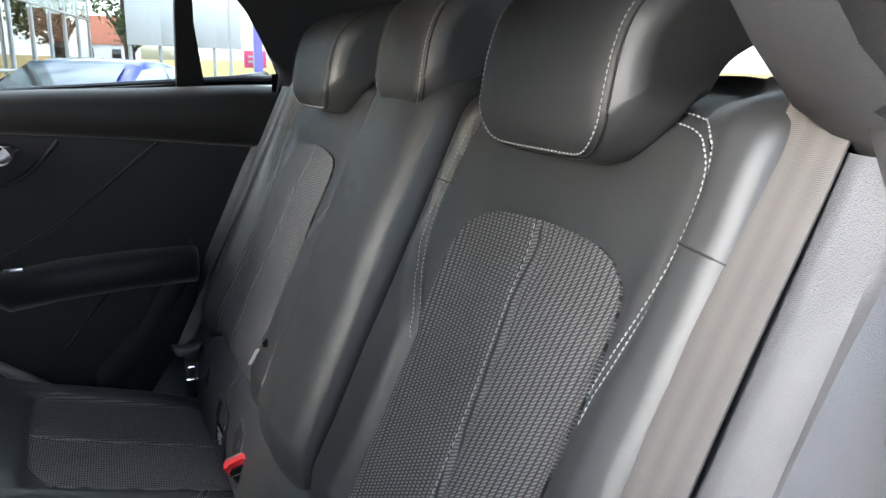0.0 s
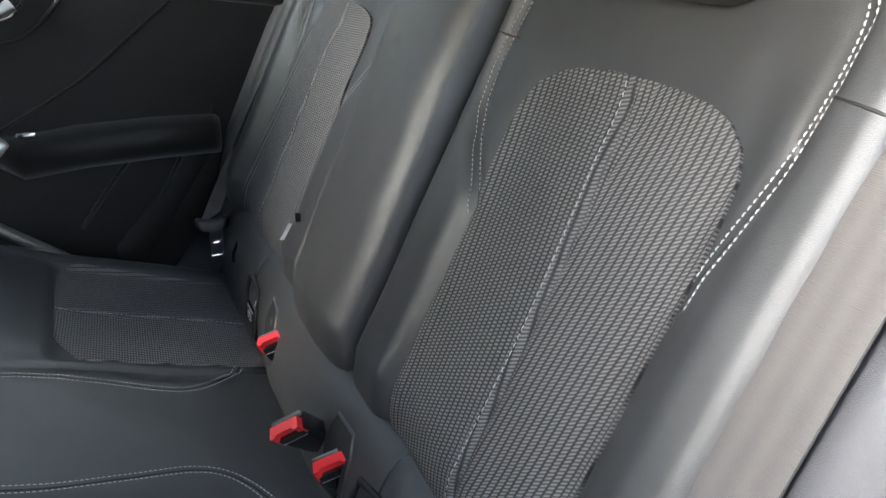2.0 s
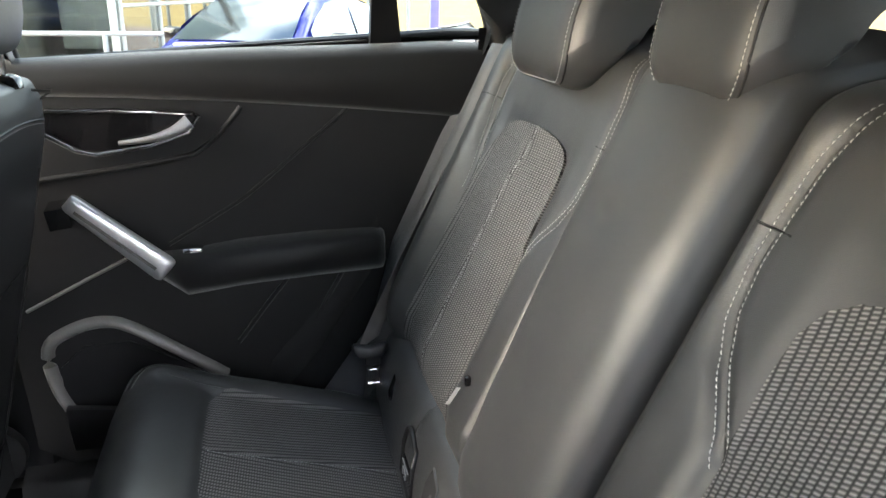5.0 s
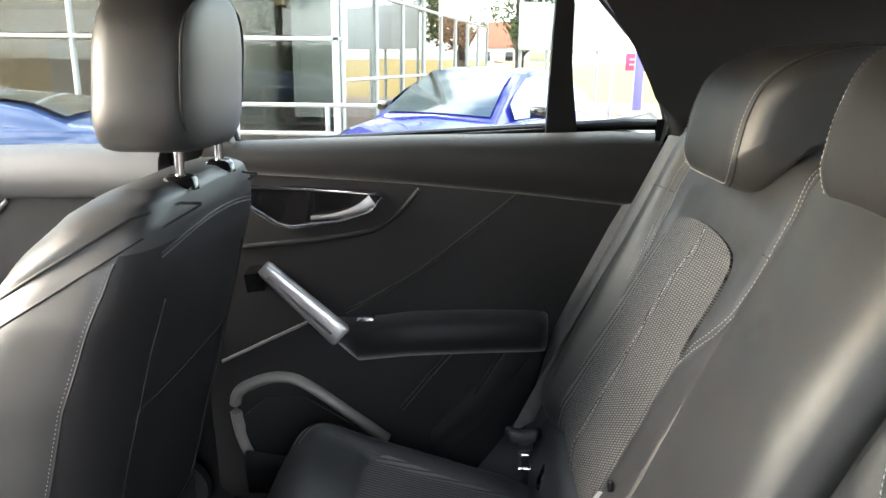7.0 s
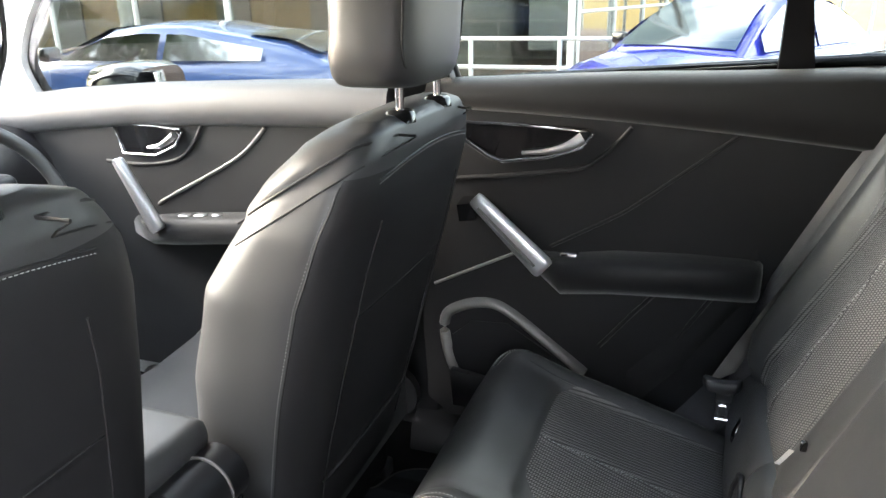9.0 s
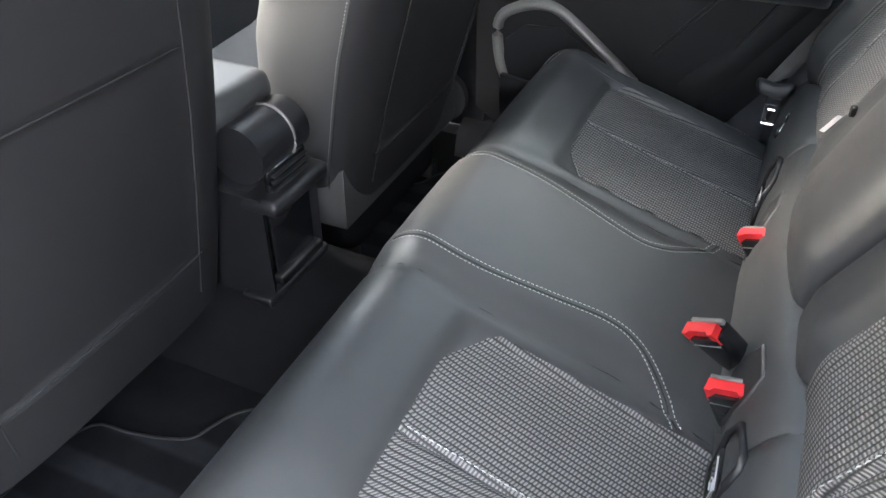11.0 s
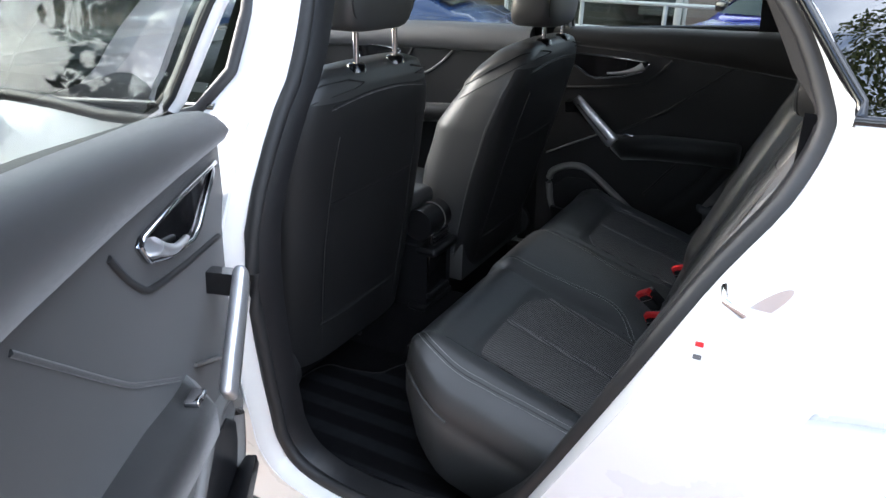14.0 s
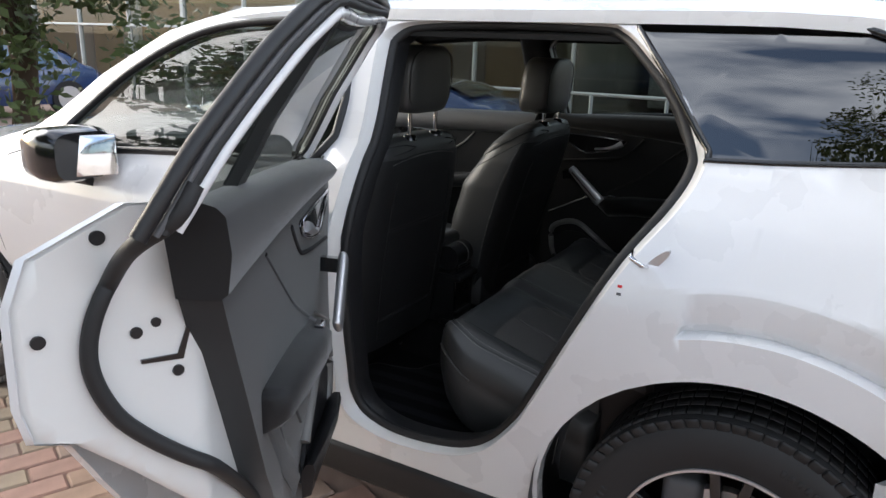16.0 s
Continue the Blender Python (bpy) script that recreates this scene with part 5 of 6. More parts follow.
# ---- front seats ----
def front_seat(cx, y055, slope, dy, lift):
    """A reclined front seat: winged backrest with a shoulder pad, headrest on posts, cushion and frame."""
    st = thing("front_seat", (cx, 1.25 + dy, 0.27), "black leather front seat with headrest on chrome posts", "car seat", "front seats")
    rear = lambda z: y055 + (0.55 - z) * slope
    def ring(z):
        w = lerp(z, [0.42, 0.55, 0.75, 0.90, 1.0, 1.06, 1.10, 1.125, 1.14], [0.245, 0.268, 0.286, 0.288, 0.278, 0.260, 0.232, 0.200, 0.15])
        b = lerp(z, [0.42, 0.55, 0.75, 0.90, 0.97, 1.02, 1.07, 1.11, 1.13, 1.14], [0.21, 0.24, 0.262, 0.258, 0.225, 0.200, 0.165, 0.125, 0.09, 0.05])
        c = b - lerp(z, [0.42, 0.6, 0.9, 1.0, 1.08], [0.03, 0.07, 0.075, 0.03, 0.0])
        back = rear(z) + lerp(z, [1.04, 1.10, 1.13, 1.14], [0.0, 0.008, 0.022, 0.04])
        mid = back + b * 0.42
        pts = []
        for i in range(96):
            a = 2 * math.pi * i / 96
            ca, sa = math.cos(a), math.sin(a)
            sx = math.copysign(abs(ca) ** 0.5, ca)
            if sa < 0:
                y = mid - (mid - back) * abs(sa) ** 0.55
            else:
                depth = c + (b - c) * step(abs(sx), 0.45, 0.86)
                y = mid + (back + depth - mid) * abs(sa) ** 0.5
            x = w * sx
            pad = step(z - (1.0 + 0.62 * (rear(1.0) + 0.20 - y)), -0.004, 0.012)
            x *= 1 + 0.035 * pad
            y += 0.010 * pad * max(0.0, sa)
            if sa < 0:
                inset = step(0.178 - abs(x), -0.004, 0.006) * step(z, 0.524, 0.534) * (1 - step(z, 0.842, 0.852))
                y += 0.006 * inset * abs(sa) ** 2
            soft = 0.002 * noise.noise(Vector((x * 9 + cx, y * 9, z * 9)))
            pts.append(Vector((cx + x * (1 + soft * 3), y + soft, z)))
        return pts
    zs = span(0.42, 0.52, 4) + [0.524, 0.529, 0.534, 0.54] + span(0.57, 0.83, 9) + [0.842, 0.847, 0.852, 0.86] + span(0.88, 1.11, 28) + [1.115, 1.12, 1.125, 1.13, 1.135, 1.139, 1.14]
    rings = [ring(z) for z in zs]
    shell = part("backrest", loft(rings), LEATHER, st)
    # rear faces take the darker black that paints in their shade
    shell.data.materials.append(SHADED_BACK)
    for f in shell.data.polygons:
        if f.index < 96 * (len(zs) - 1) and 52 <= f.index % 96 < 92 and zs[f.index // 96] < 1.07:
            f.material_index = 1
    def near_ring(z):
        k = min(max(int(np.searchsorted(zs, z)), 1), len(zs) - 1)
        t = (z - zs[k - 1]) / (zs[k] - zs[k - 1])
        return [p.lerp(q, t) for p, q in zip(rings[k - 1], rings[k])]
    def flank(y, z, e):
        side = sorted(((p.y, p.x) for p in near_ring(z) if (p.x - cx) * e > 0.12))
        return Vector((float(np.interp(y, [q[0] for q in side], [q[1] for q in side])) + e * 0.0006, y, z))
    def back(x, z):
        row = sorted(((p.x, p.y) for p in near_ring(z)[49:95]))
        return Vector((cx + x, float(np.interp(cx + x, [q[0] for q in row], [q[1] for q in row])) - 0.0006, z))
    sb = bmesh.new()
    for e in (-1, 1):
        for dz, r in ((0.0, 0.0022), (-0.032, 0.0014)):
            line = []
            for t in span(0, 1, 18):
                y = rear(1.0) + 0.21 - 0.25 * t
                z = min(1.118, 1.0 + 0.62 * (rear(1.0) + 0.20 - y) + dz)
                line.append(flank(y, z, e))
            part("shoulder_seam", tube(line, r, 6), RUBBER, st)
        line = [r[52 if e < 0 else 92] + Vector((e * 0.0006, 0, 0)) for r, z in zip(rings, zs) if 0.46 < z < 1.075]
        part("side_seam", tube(line, 0.0015, 6), RUBBER, st)
        stitches([p + Vector((e * 0.0006, 0.005, 0)) for p in line], Vector((e, -0.2, 0)), 0.004, 0.002, 0.0006, sb)
        part("back_seam", tube([back(e * x, z) for x, z in ((0.165, 1.0), (0.176, 0.93), (0.180, 0.847), (0.182, 0.75), (0.178, 0.62), (0.170, 0.527), (0.165, 0.46))], 0.0016, 6), RUBBER, st)
    for z in (0.847, 0.528):
        part("back_seam", tube([back(x, z) for x in span(-0.176, 0.176, 14)], 0.0016, 6), RUBBER, st)
    part("top_seam", tube([back(x, 1.085 - 0.5 * abs(x) ** 2) for x in span(-0.19, 0.19, 18)], 0.0018, 6), RUBBER, st)
    stitches([back(x, 1.080 - 0.5 * abs(x) ** 2) for x in span(-0.19, 0.19, 18)], (0, -1, 0.1), 0.004, 0.002, 0.0006, sb)
    part("stitching", sb, THREAD, st, kind="stuff")
    part("lower_cover", tube([Vector((cx + x, rear(0.44) + 0.03 + 0.04 * (abs(x) / 0.24) ** 3, 0.452)) for x in span(-0.245, 0.245, 14)], 0.021, 10), PLASTIC, st, "black plastic lower edge of the backrest")
    part("cushion", loft([[Vector((cx + sx * w, y, z)) for sx, z in ((-1, zt - 0.14), (-1, zt - 0.02), (-0.86, zt + 0.015), (-0.6, zt), (0, zt - 0.01), (0.6, zt), (0.86, zt + 0.015), (1, zt - 0.02), (1, zt - 0.14))] for y, zt, w in ((1.05 + dy, 0.54, 0.25), (1.2 + dy, 0.55, 0.265), (1.4 + dy, 0.57, 0.265), (1.52 + dy, 0.58, 0.25), (1.56 + dy, 0.54, 0.23))]), LEATHER, st)
    part("base", rbox((cx, 1.29 + dy, 0.36), (0.40, 0.44, 0.14), 0.03), CARPET, st)
    for e in (-1, 1):
        part("rail", rbox((cx + e * 0.19, 1.30 + dy, 0.285), (0.04, 0.46, 0.04), 0.006), RUBBER, st)
        if e * cx < 0:
            continue
        yk = rear(0.47) + 0.055
        knob = part("recliner_cover", tube([(cx + e * 0.262, yk, 0.438), (cx + e * 0.285, yk, 0.438), (cx + e * 0.294, yk, 0.438), (cx + e * 0.296, yk, 0.438)], [0.060, 0.060, 0.054, 0.048], 32), RUBBER, st)
        wheel_ring = [0.043 + 0.0016 * (k % 2) for k in range(48)]
        part("recliner_wheel", loft([[Vector((cx + e * x, yk + (r + g) * math.cos(k * math.pi / 24), 0.438 + (r + g) * math.sin(k * math.pi / 24))) for k, r in enumerate(wheel_ring)] for x, g in ((0.290, 0.0), (0.306, -0.001), (0.310, -0.006), (0.308, -0.014))]), PLASTIC, knob, "ribbed black adjuster wheel")
        part("side_lever", loft([[Vector((cx + e * (0.296 + dx), y, z + dz)) for dx, dz in ((-0.008, -0.008), (0.008, -0.010), (0.009, 0.004), (-0.006, 0.010))] for y, z in ((1.165, 0.376), (1.10, 0.371), (1.06, 0.367), (1.03, 0.360), (1.022, 0.357))]), PLASTIC_GREY, st, "seat height lever")
    hy = 0.897 + dy
    for e in (-1, 1):
        part("post", tube([(cx + e * 0.080, hy, 1.09), (cx + e * 0.080, hy, 1.20 + lift)], 0.0065, 10), CHROME, st, "chrome headrest post")
        part("post_collar", tube([(cx + e * 0.080, hy, 1.128), (cx + e * 0.080, hy, 1.142), (cx + e * 0.080, hy, 1.146)], [0.024, 0.022, 0.016], 16), GLOSS_BLACK, st, "black post collar")
    def head(z, a):
        k = lerp(z, [1.178, 1.183, 1.195, 1.22, 1.31, 1.345, 1.365, 1.378, 1.384], [0.70, 0.82, 0.92, 0.99, 0.97, 0.90, 0.80, 0.66, 0.48])
        ca, sa = math.cos(a), math.sin(a)
        return Vector((cx + 0.140 * k * math.copysign(abs(ca) ** 0.5, ca), 0.935 + dy - (z - 1.16) * 0.08 + 0.072 * (0.55 + 0.45 * k) * math.copysign(abs(sa) ** 0.5, sa), z + lift))
    rest = part("headrest", loft([[head(z, a) for a in span(0, 2 * math.pi, 40)[:-1]] for z in (1.178, 1.183, 1.189, 1.195, 1.207, 1.22, 1.245, 1.27, 1.29, 1.31, 1.33, 1.345, 1.356, 1.365, 1.372, 1.378, 1.384)]), LEATHER, st, "black leather headrest")
    line = []
    for a in span(0, 2 * math.pi, 48)[:-1]:
        ca, sa = math.cos(a), math.sin(a)
        z = 1.281 + 0.092 * math.copysign(abs(sa) ** 0.55, sa)
        line.append(Vector((cx + 0.128 * math.copysign(abs(ca) ** 0.5, ca) * (1 - 0.9 * max(0, z - 1.33)), 0.935 + dy - (z - 1.16) * 0.08 - 0.058, z + lift)))
    part("headrest_seam", tube(line, 0.0022, 6, closed=True), RUBBER, rest)
    return st


front_seat(-0.328, 0.992, 0.132, 0.05, 0.035)
front_seat(0.39, 0.897, 0.265, -0.115, 0.0)
con = thing("centre_console", (0, 1.1, 0.27), "black plastic centre console end with air vents and a storage slot", "console")
part("console_body", loft([[Vector((x * w, y, z)) for x, z in ((-1, 0.27), (-1, zt - 0.02), (-0.85, zt), (0.85, zt), (1, zt - 0.02), (1, 0.27))] for y, zt, w in ((0.96, 0.585, 0.066), (1.2, 0.60, 0.09), (2.1, 0.66, 0.10))]), PLASTIC, con)
part("armrest", rbox((0, 1.14, 0.70), (0.15, 0.28, 0.06), 0.025), LEATHER, con)
part("vent_roll", tube([(-0.062, 0.985, 0.645), (0.062, 0.985, 0.645)], 0.046, 24), PLASTIC, con, "rounded black console end")
part("roll_band", tube([(0.02 + 0, 0.985 + 0.0475 * math.cos(a), 0.645 + 0.0475 * math.sin(a)) for a in span(0, 2 * math.pi, 28)[:-1]], 0.0025, 6, closed=True), SATIN_GREY, con)
part("end_disc", tube([(0.060, 0.985, 0.645), (0.068, 0.985, 0.645)], [0.040, 0.034], 24), GLOSS_BLACK, con)
part("vent_panel", rbox((0, 0.948, 0.600), (0.10, 0.012, 0.045), 0.005), GLOSS_BLACK, con)
for k in range(3):
    part("vent_slat", rbox((0, 0.940, 0.588 + 0.012 * k), (0.09, 0.010, 0.003), 0.001, 1), PLASTIC, con)
for e in (-1, 1):
    part("side_cheek", loft([[Vector((e * x, y, z)) for x, y in ((0.055, 0.955), (0.073, 0.945), (0.076, 1.05), (0.055, 1.06))] for z in (0.27, 0.35, 0.50, 0.585)]), PLASTIC, con)
part("ledge", rbox((0, 0.952, 0.572), (0.152, 0.07, 0.028), 0.012), PLASTIC, con)
# solid black panel stands for the shade inside the slot
part("slot", rbox((0, 0.952, 0.49), (0.11, 0.012, 0.13), 0.006), GLOSS_BLACK, con, "storage slot, its dark hollow shown by a flat black panel")
part("slot_lip", rbox((0, 0.945, 0.425), (0.12, 0.02, 0.02), 0.006), PLASTIC, con)
part("foot", rbox((0, 0.972, 0.395), (0.18, 0.06, 0.02), 0.008), PLASTIC, con)
dash = thing("dashboard", (0, 2.0, 0.6), "black soft dashboard below the windscreen", "dashboard")
part("dash_body", loft([[Vector((x, y, z)) for y, z in ((2.0, 0.62), (1.93, 0.72), (1.92, 0.92), (1.98, 1.0), (2.22, 1.04), (2.26, 0.7))] for x in (-0.72, -0.3, 0, 0.3, 0.72)]), PLASTIC, dash)
sw = thing("steering_wheel", (0.36, 1.72, 0.86), "black leather steering wheel", "steering wheel")
wheel_m = pose(0.36, 1.74, 0.90, 65, 0, 0)
part("wheel_rim", tube([wheel_m @ Vector((0.185 * math.cos(a), 0.185 * math.sin(a), 0)) for a in span(0, 2 * math.pi, 40)[:-1]], 0.016, 8, closed=True), LEATHER, sw)
part("wheel_boss", rbox((0.36, 1.755, 0.895), (0.16, 0.06, 0.13), 0.02), PLASTIC, sw)

# ---- outside ----
PAVING = mat("brick_paving", (0.30, 0.21, 0.17), 0.9, bump=0.5, bump_scale=120, vary=0.35, vary_scale=2.5)
SAND_WALL = mat("sand_wall", (0.40, 0.29, 0.14), 0.85, bump=0.2, bump_scale=60, vary=0.15, vary_scale=1.5)
STEEL = mat("white_steel", (0.52, 0.55, 0.54), 0.4, vary=0.08)
BLUE = mat("blue_car_paint", (0.02, 0.03, 0.30), 0.25, coat=1.0, vary=0.05)
NAVY = mat("navy_car_paint", (0.02, 0.05, 0.15), 0.25, coat=1.0, vary=0.05)
LEAF = mat("tree_leaves", (0.06, 0.085, 0.02), 0.6, vary=0.5, vary_scale=2)
BARK = mat("tree_bark", (0.07, 0.05, 0.035), 0.9, bump=0.8, bump_scale=40, vary=0.3)


def ground_z(x, y):
    return -0.030 * max(0.0, min(x - 1.5, 9.0))


ground = single("ground", grid(lambda x, y: Vector((x, y, ground_z(x, y) - 0.004)), [-400, -100, -40, -20, -10, -5, 0, 1.5, 3, 5, 7, 9, 10.5, 13, 20, 40, 100, 400], [-400, -100, -40, -20, -10, 0, 10, 20, 40, 100, 400]), PAVING, "weathered block paving around the parked car", "ground", kind="structure")

INTERIOR = mat("showroom_interior", (0.30, 0.28, 0.25), 0.8, vary=0.3, vary_scale=0.6)
BRICKWALL = mat("red_brick_wall", (0.30, 0.13, 0.08), 0.9, bump=0.3, bump_scale=40, vary=0.25, vary_scale=4)
TILE = mat("red_roof_tile", (0.28, 0.10, 0.06), 0.85, bump=0.5, bump_scale=25, vary=0.25, vary_scale=3)
PALE = mat("pale_grey_cladding", (0.62, 0.64, 0.63), 0.6, vary=0.08, vary_scale=0.7)
HEDGE = mat("hedge", (0.06, 0.09, 0.02), 0.9, bump=1.0, bump_scale=18, vary=0.5, vary_scale=5)
STRAW = mat("dry_bank", (0.42, 0.30, 0.11), 0.95, bump=1.0, bump_scale=20, vary=0.35, vary_scale=3)
PINK = mat("pink_sign", (0.75, 0.10, 0.22), 0.5, vary=0.05)
VIOLET = mat("violet_banner", (0.25, 0.22, 0.75), 0.6, vary=0.08)
SHOWGLASS = glass_mat("showroom_glass", (0.50, 0.53, 0.50))
WINGGLASS = glass_mat("reflective_facade_glass", (0.42, 0.46, 0.43), 0.0, 0.38)
CARGLASS = mat("reflective_car_glass", (0.26, 0.28, 0.29), 0.06, metal=1.0, vary=0.05)


def box(name, c, s, m, parent, bevel=0.01, label=""):
    return part(name, rbox(c, s, bevel, 2), m, parent, label)


# showroom with a glazed front along the forecourt
bld = thing("showroom", (12, 9, -0.5), "two-storey showroom with a glazed front in white steel frames", "building", kind="structure")
gx = 10.5
for k, y in enumerate(span(2.3, 30.3, 14)):
    box("mullion", (gx, y, 2.6), (0.12, 0.05 if k % 3 else 0.11, 6.4), STEEL, bld)
    if k < 14:
        for z0, z1 in ((-0.5, 1.55), (1.65, 3.45), (3.55, 5.7)):
            part("glass_pane", loft([[Vector((gx, y + 0.05, z0)), Vector((gx, y + 1.95, z0))], [Vector((gx, y + 0.05, z1)), Vector((gx, y + 1.95, z1))]], closed=False, cap=False), SHOWGLASS, bld)
for z in (1.6, 3.5, 5.75):
    box("transom", (gx, 16.3, z), (0.12, 28.2, 0.06), STEEL, bld)
box("back_wall", (17.5, 16, 2.6), (0.2, 30, 6.6), SAND_WALL, bld, label="sand-coloured inner wall")
box("side_wall", (14, 31, 2.6), (7, 0.2, 6.6), SAND_WALL, bld)
box("floor_slab", (14, 16, -0.55), (7, 29, 0.1), PALE, bld)
box("gallery", (16.3, 16, 2.55), (2.2, 28, 0.30), SAND_WALL, bld)
part("glass_roof", grid(lambda x, y: Vector((x, y, 5.8 + 0.05 * (x - 10.5))), [10.5, 14, 17.5], [2, 16, 31]), SHOWGLASS, bld)
for y in span(2.3, 30.3, 7):
    box("roof_beam", (14, y, 5.7), (7.2, 0.12, 0.25), STEEL, bld)
for y in (5.5, 11.5, 17.5, 23.5):
    part("column", tube([(11.6, y, -0.5), (11.6, y, 5.8)], 0.17, 16), STEEL, bld, "round white column")
for y in span(4, 28, 8):
    box("door_frame", (17.35, y, 0.6), (0.08, 1.1, 2.1), INTERIOR, bld)
    box("picture_panel", (17.35, y + 1.4, 3.8), (0.06, 0.9, 0.9), PALE, bld)
# glazed link running away behind the coupe
link = thing("glazed_wing", (14, 0, -0.5), "long glazed wing with white glazing bars", "building", kind="structure")
for k, t in enumerate(span(0, 1, 8)):
    x, y = 10.5 + 13 * t, 2.2 - 2.6 * t
    box("mullion", (x, y, 1.9), (0.06, 0.05, 5.0), STEEL, link)
for z in (-0.3, 1.0, 2.35, 4.2):
    part("transom", tube([(10.5, 2.2, z), (23.5, -0.4, z)], 0.03, 6), STEEL, link)
part("wing_glass", loft([[Vector((10.5, 2.22, -0.5)), Vector((23.5, -0.38, -0.5))], [Vector((10.5, 2.22, 4.2)), Vector((23.5, -0.38, 4.2))]], closed=False, cap=False), WINGGLASS, link)
box("inner_wall", (19, 4.5, 1.6), (16, 0.2, 4.4), INTERIOR, link)
box("service_block", (17, 3.2, 1.4), (4, 1.6, 2.6), PALE, link)


def house(x, y, z, w, d, h, turn, wall):
    hs = thing("house", (x, y, z), "brick house with a red tiled pitched roof", "house", "houses")
    m = pose(x, y, z, 0, 0, turn)
    bm = rbox((0, 0, h / 2), (w, d, h), 0.01, 1)
    bm.transform(m)
    part("wall", bm, wall, hs)
    bm = loft([[Vector((px, py, pz)) for py, pz in ((-d / 2 - 0.3, h - 0.1), (0, h + d * 0.42), (d / 2 + 0.3, h - 0.1))] for px in (-w / 2 - 0.2, w / 2 + 0.2)])
    bm.transform(m)
    part("roof", bm, TILE, hs, smooth=False)
    bm = rbox((w * 0.3, 0, h + d * 0.42), (0.6, 0.6, 1.3), 0.02, 1)
    bm.transform(m)
    part("chimney", bm, BRICKWALL, hs)
    for wx in (-w * 0.3, 0, w * 0.3):
        for wz in (1.3, 3.9):
            if wz < h:
                for sy in (-1, 1):
                    bm = rbox((wx, sy * (d / 2 + 0.02), wz), (1.1, 0.08, 1.2), 0.01, 1)
                    bm.transform(m)
                    fr = part("window", bm, STEEL, hs)
                    bm = rbox((wx, sy * (d / 2 + 0.05), wz), (0.9, 0.06, 1.0), 0.01, 1)
                    bm.transform(m)
                    part("pane", bm, GLOSS_BLACK, fr)
    return hs


house(84, 6, -2, 9, 7, 5.2, 95, BRICKWALL)
house(90, -3, -2, 9, 7, 5.0, 80, PALE)
house(80, 17, -2, 10, 8, 5.4, 100, BRICKWALL)
house(-40, -22, 0, 10, 8, 5.2, 20, BRICKWALL)
house(-16, -62, 0, 11, 8, 5.2, 0, PALE)

rail = thing("forecourt_railing", (8.5, 2, -0.4), "white tubular steel railing in front of the showroom", "railing")
for y in span(0.9, 6.3, 5):
    part("post", tube([(7.9, y, -0.40), (7.9, y, 0.78)], 0.028, 10), STEEL, rail)
for z in (0.78, 0.45, 0.12):
    part("bar", tube([(7.9, 0.9, z), (7.9, 6.3, z)], 0.026, 10), STEEL, rail)
rail2 = thing("ramp_railing", (9.2, 0.2, -0.4), "white tubular steel railing beside the ramp", "railing")
for t in span(0, 1, 4):
    part("post", tube([(9.0 + 4 * t, 1.2 - 1.0 * t, -0.45), (9.0 + 4 * t, 1.2 - 1.0 * t, 0.80)], 0.028, 10), STEEL, rail2)
for z in (0.80, 0.45, 0.12):
    part("bar", tube([(9.0, 1.2, z), (13.0, 0.2, z)], 0.026, 10), STEEL, rail2)

wall_s = thing("roadside_hoarding", (22, -9, -0.5), "tall pale grey hoarding on grey posts", "hoarding")
for k in range(4):
    box("panel", (20 + 0.5 * k, -1.55 - 0.80 * k, 2.25), (0.10, 0.84, 1.25), PALE, wall_s)
    part("post", tube([(20.1 + 0.5 * k, -1.2 - 0.80 * k, -0.5), (20.1 + 0.5 * k, -1.2 - 0.80 * k, 2.95)], 0.05, 8), STEEL, wall_s)
for x, y, h in ((19.0, -3.55, 5.5), (26, -6.0, 6), (28, -8.5, 7), (21, -9.0, 6)):
    pl = thing("flag_pole", (x, y, -0.6), "thin white flag pole by the road", "pole", "flag poles")
    part("pole", tube([(x, y, -0.6), (x, y, h)], [0.05, 0.03], 8), STEEL, pl)
sg = thing("roadside_sign", (18, -3.95, -0.5), "pink-red roadside sign board on a post", "sign")
box("board", (18.0, -3.95, 1.33), (0.05, 0.55, 0.42), PINK, sg)
for dz in (0.06, -0.06):
    box("lettering", (17.97, -3.95, 1.33 + dz), (0.02, 0.36, 0.05), STEEL, sg, 0.004)
part("post", tube([(18.05, -3.95, -0.6), (18.05, -3.95, 1.2)], 0.04, 8), STEEL, sg)
bn = thing("banner", (17.2, -3.85, -0.5), "violet-blue upright banner flag", "banner")
box("cloth", (17.2, -3.85, 1.15), (0.03, 0.20, 1.9), VIOLET, bn)
part("pole", tube([(17.22, -3.74, -0.6), (17.22, -3.74, 2.2)], 0.02, 6), STEEL, bn)
bank = single("dry_bank", grid(lambda x, y: Vector((x, y, -0.6 + 1.9 * step(x, 24, 44) + 0.25 * noise.noise(Vector((x * 0.3, y * 0.3, 0))))), span(22, 60, 20), span(-60, -2, 26)), STRAW, "straw-coloured grass bank beyond the road", "grass bank", kind="stuff")
hd = thing("hedge", (22, -8, -0.6), "low clipped green hedge by the road", "hedge")
rings = []
for t in span(0, 1, 40):
    c = Vector((19 + 10 * t, -7.0 - 3.5 * t, -0.5))
    rings.append([c + Vector((0.3 * math.cos(a), 0.45 * math.cos(a), 0.55 + 0.5 * math.sin(a))) * (1 + 0.12 * noise.noise(Vector((t * 30, a * 3, 1)))) for a in span(0, 2 * math.pi, 12)[:-1]])
part("hedge_body", loft(rings), HEDGE, hd)


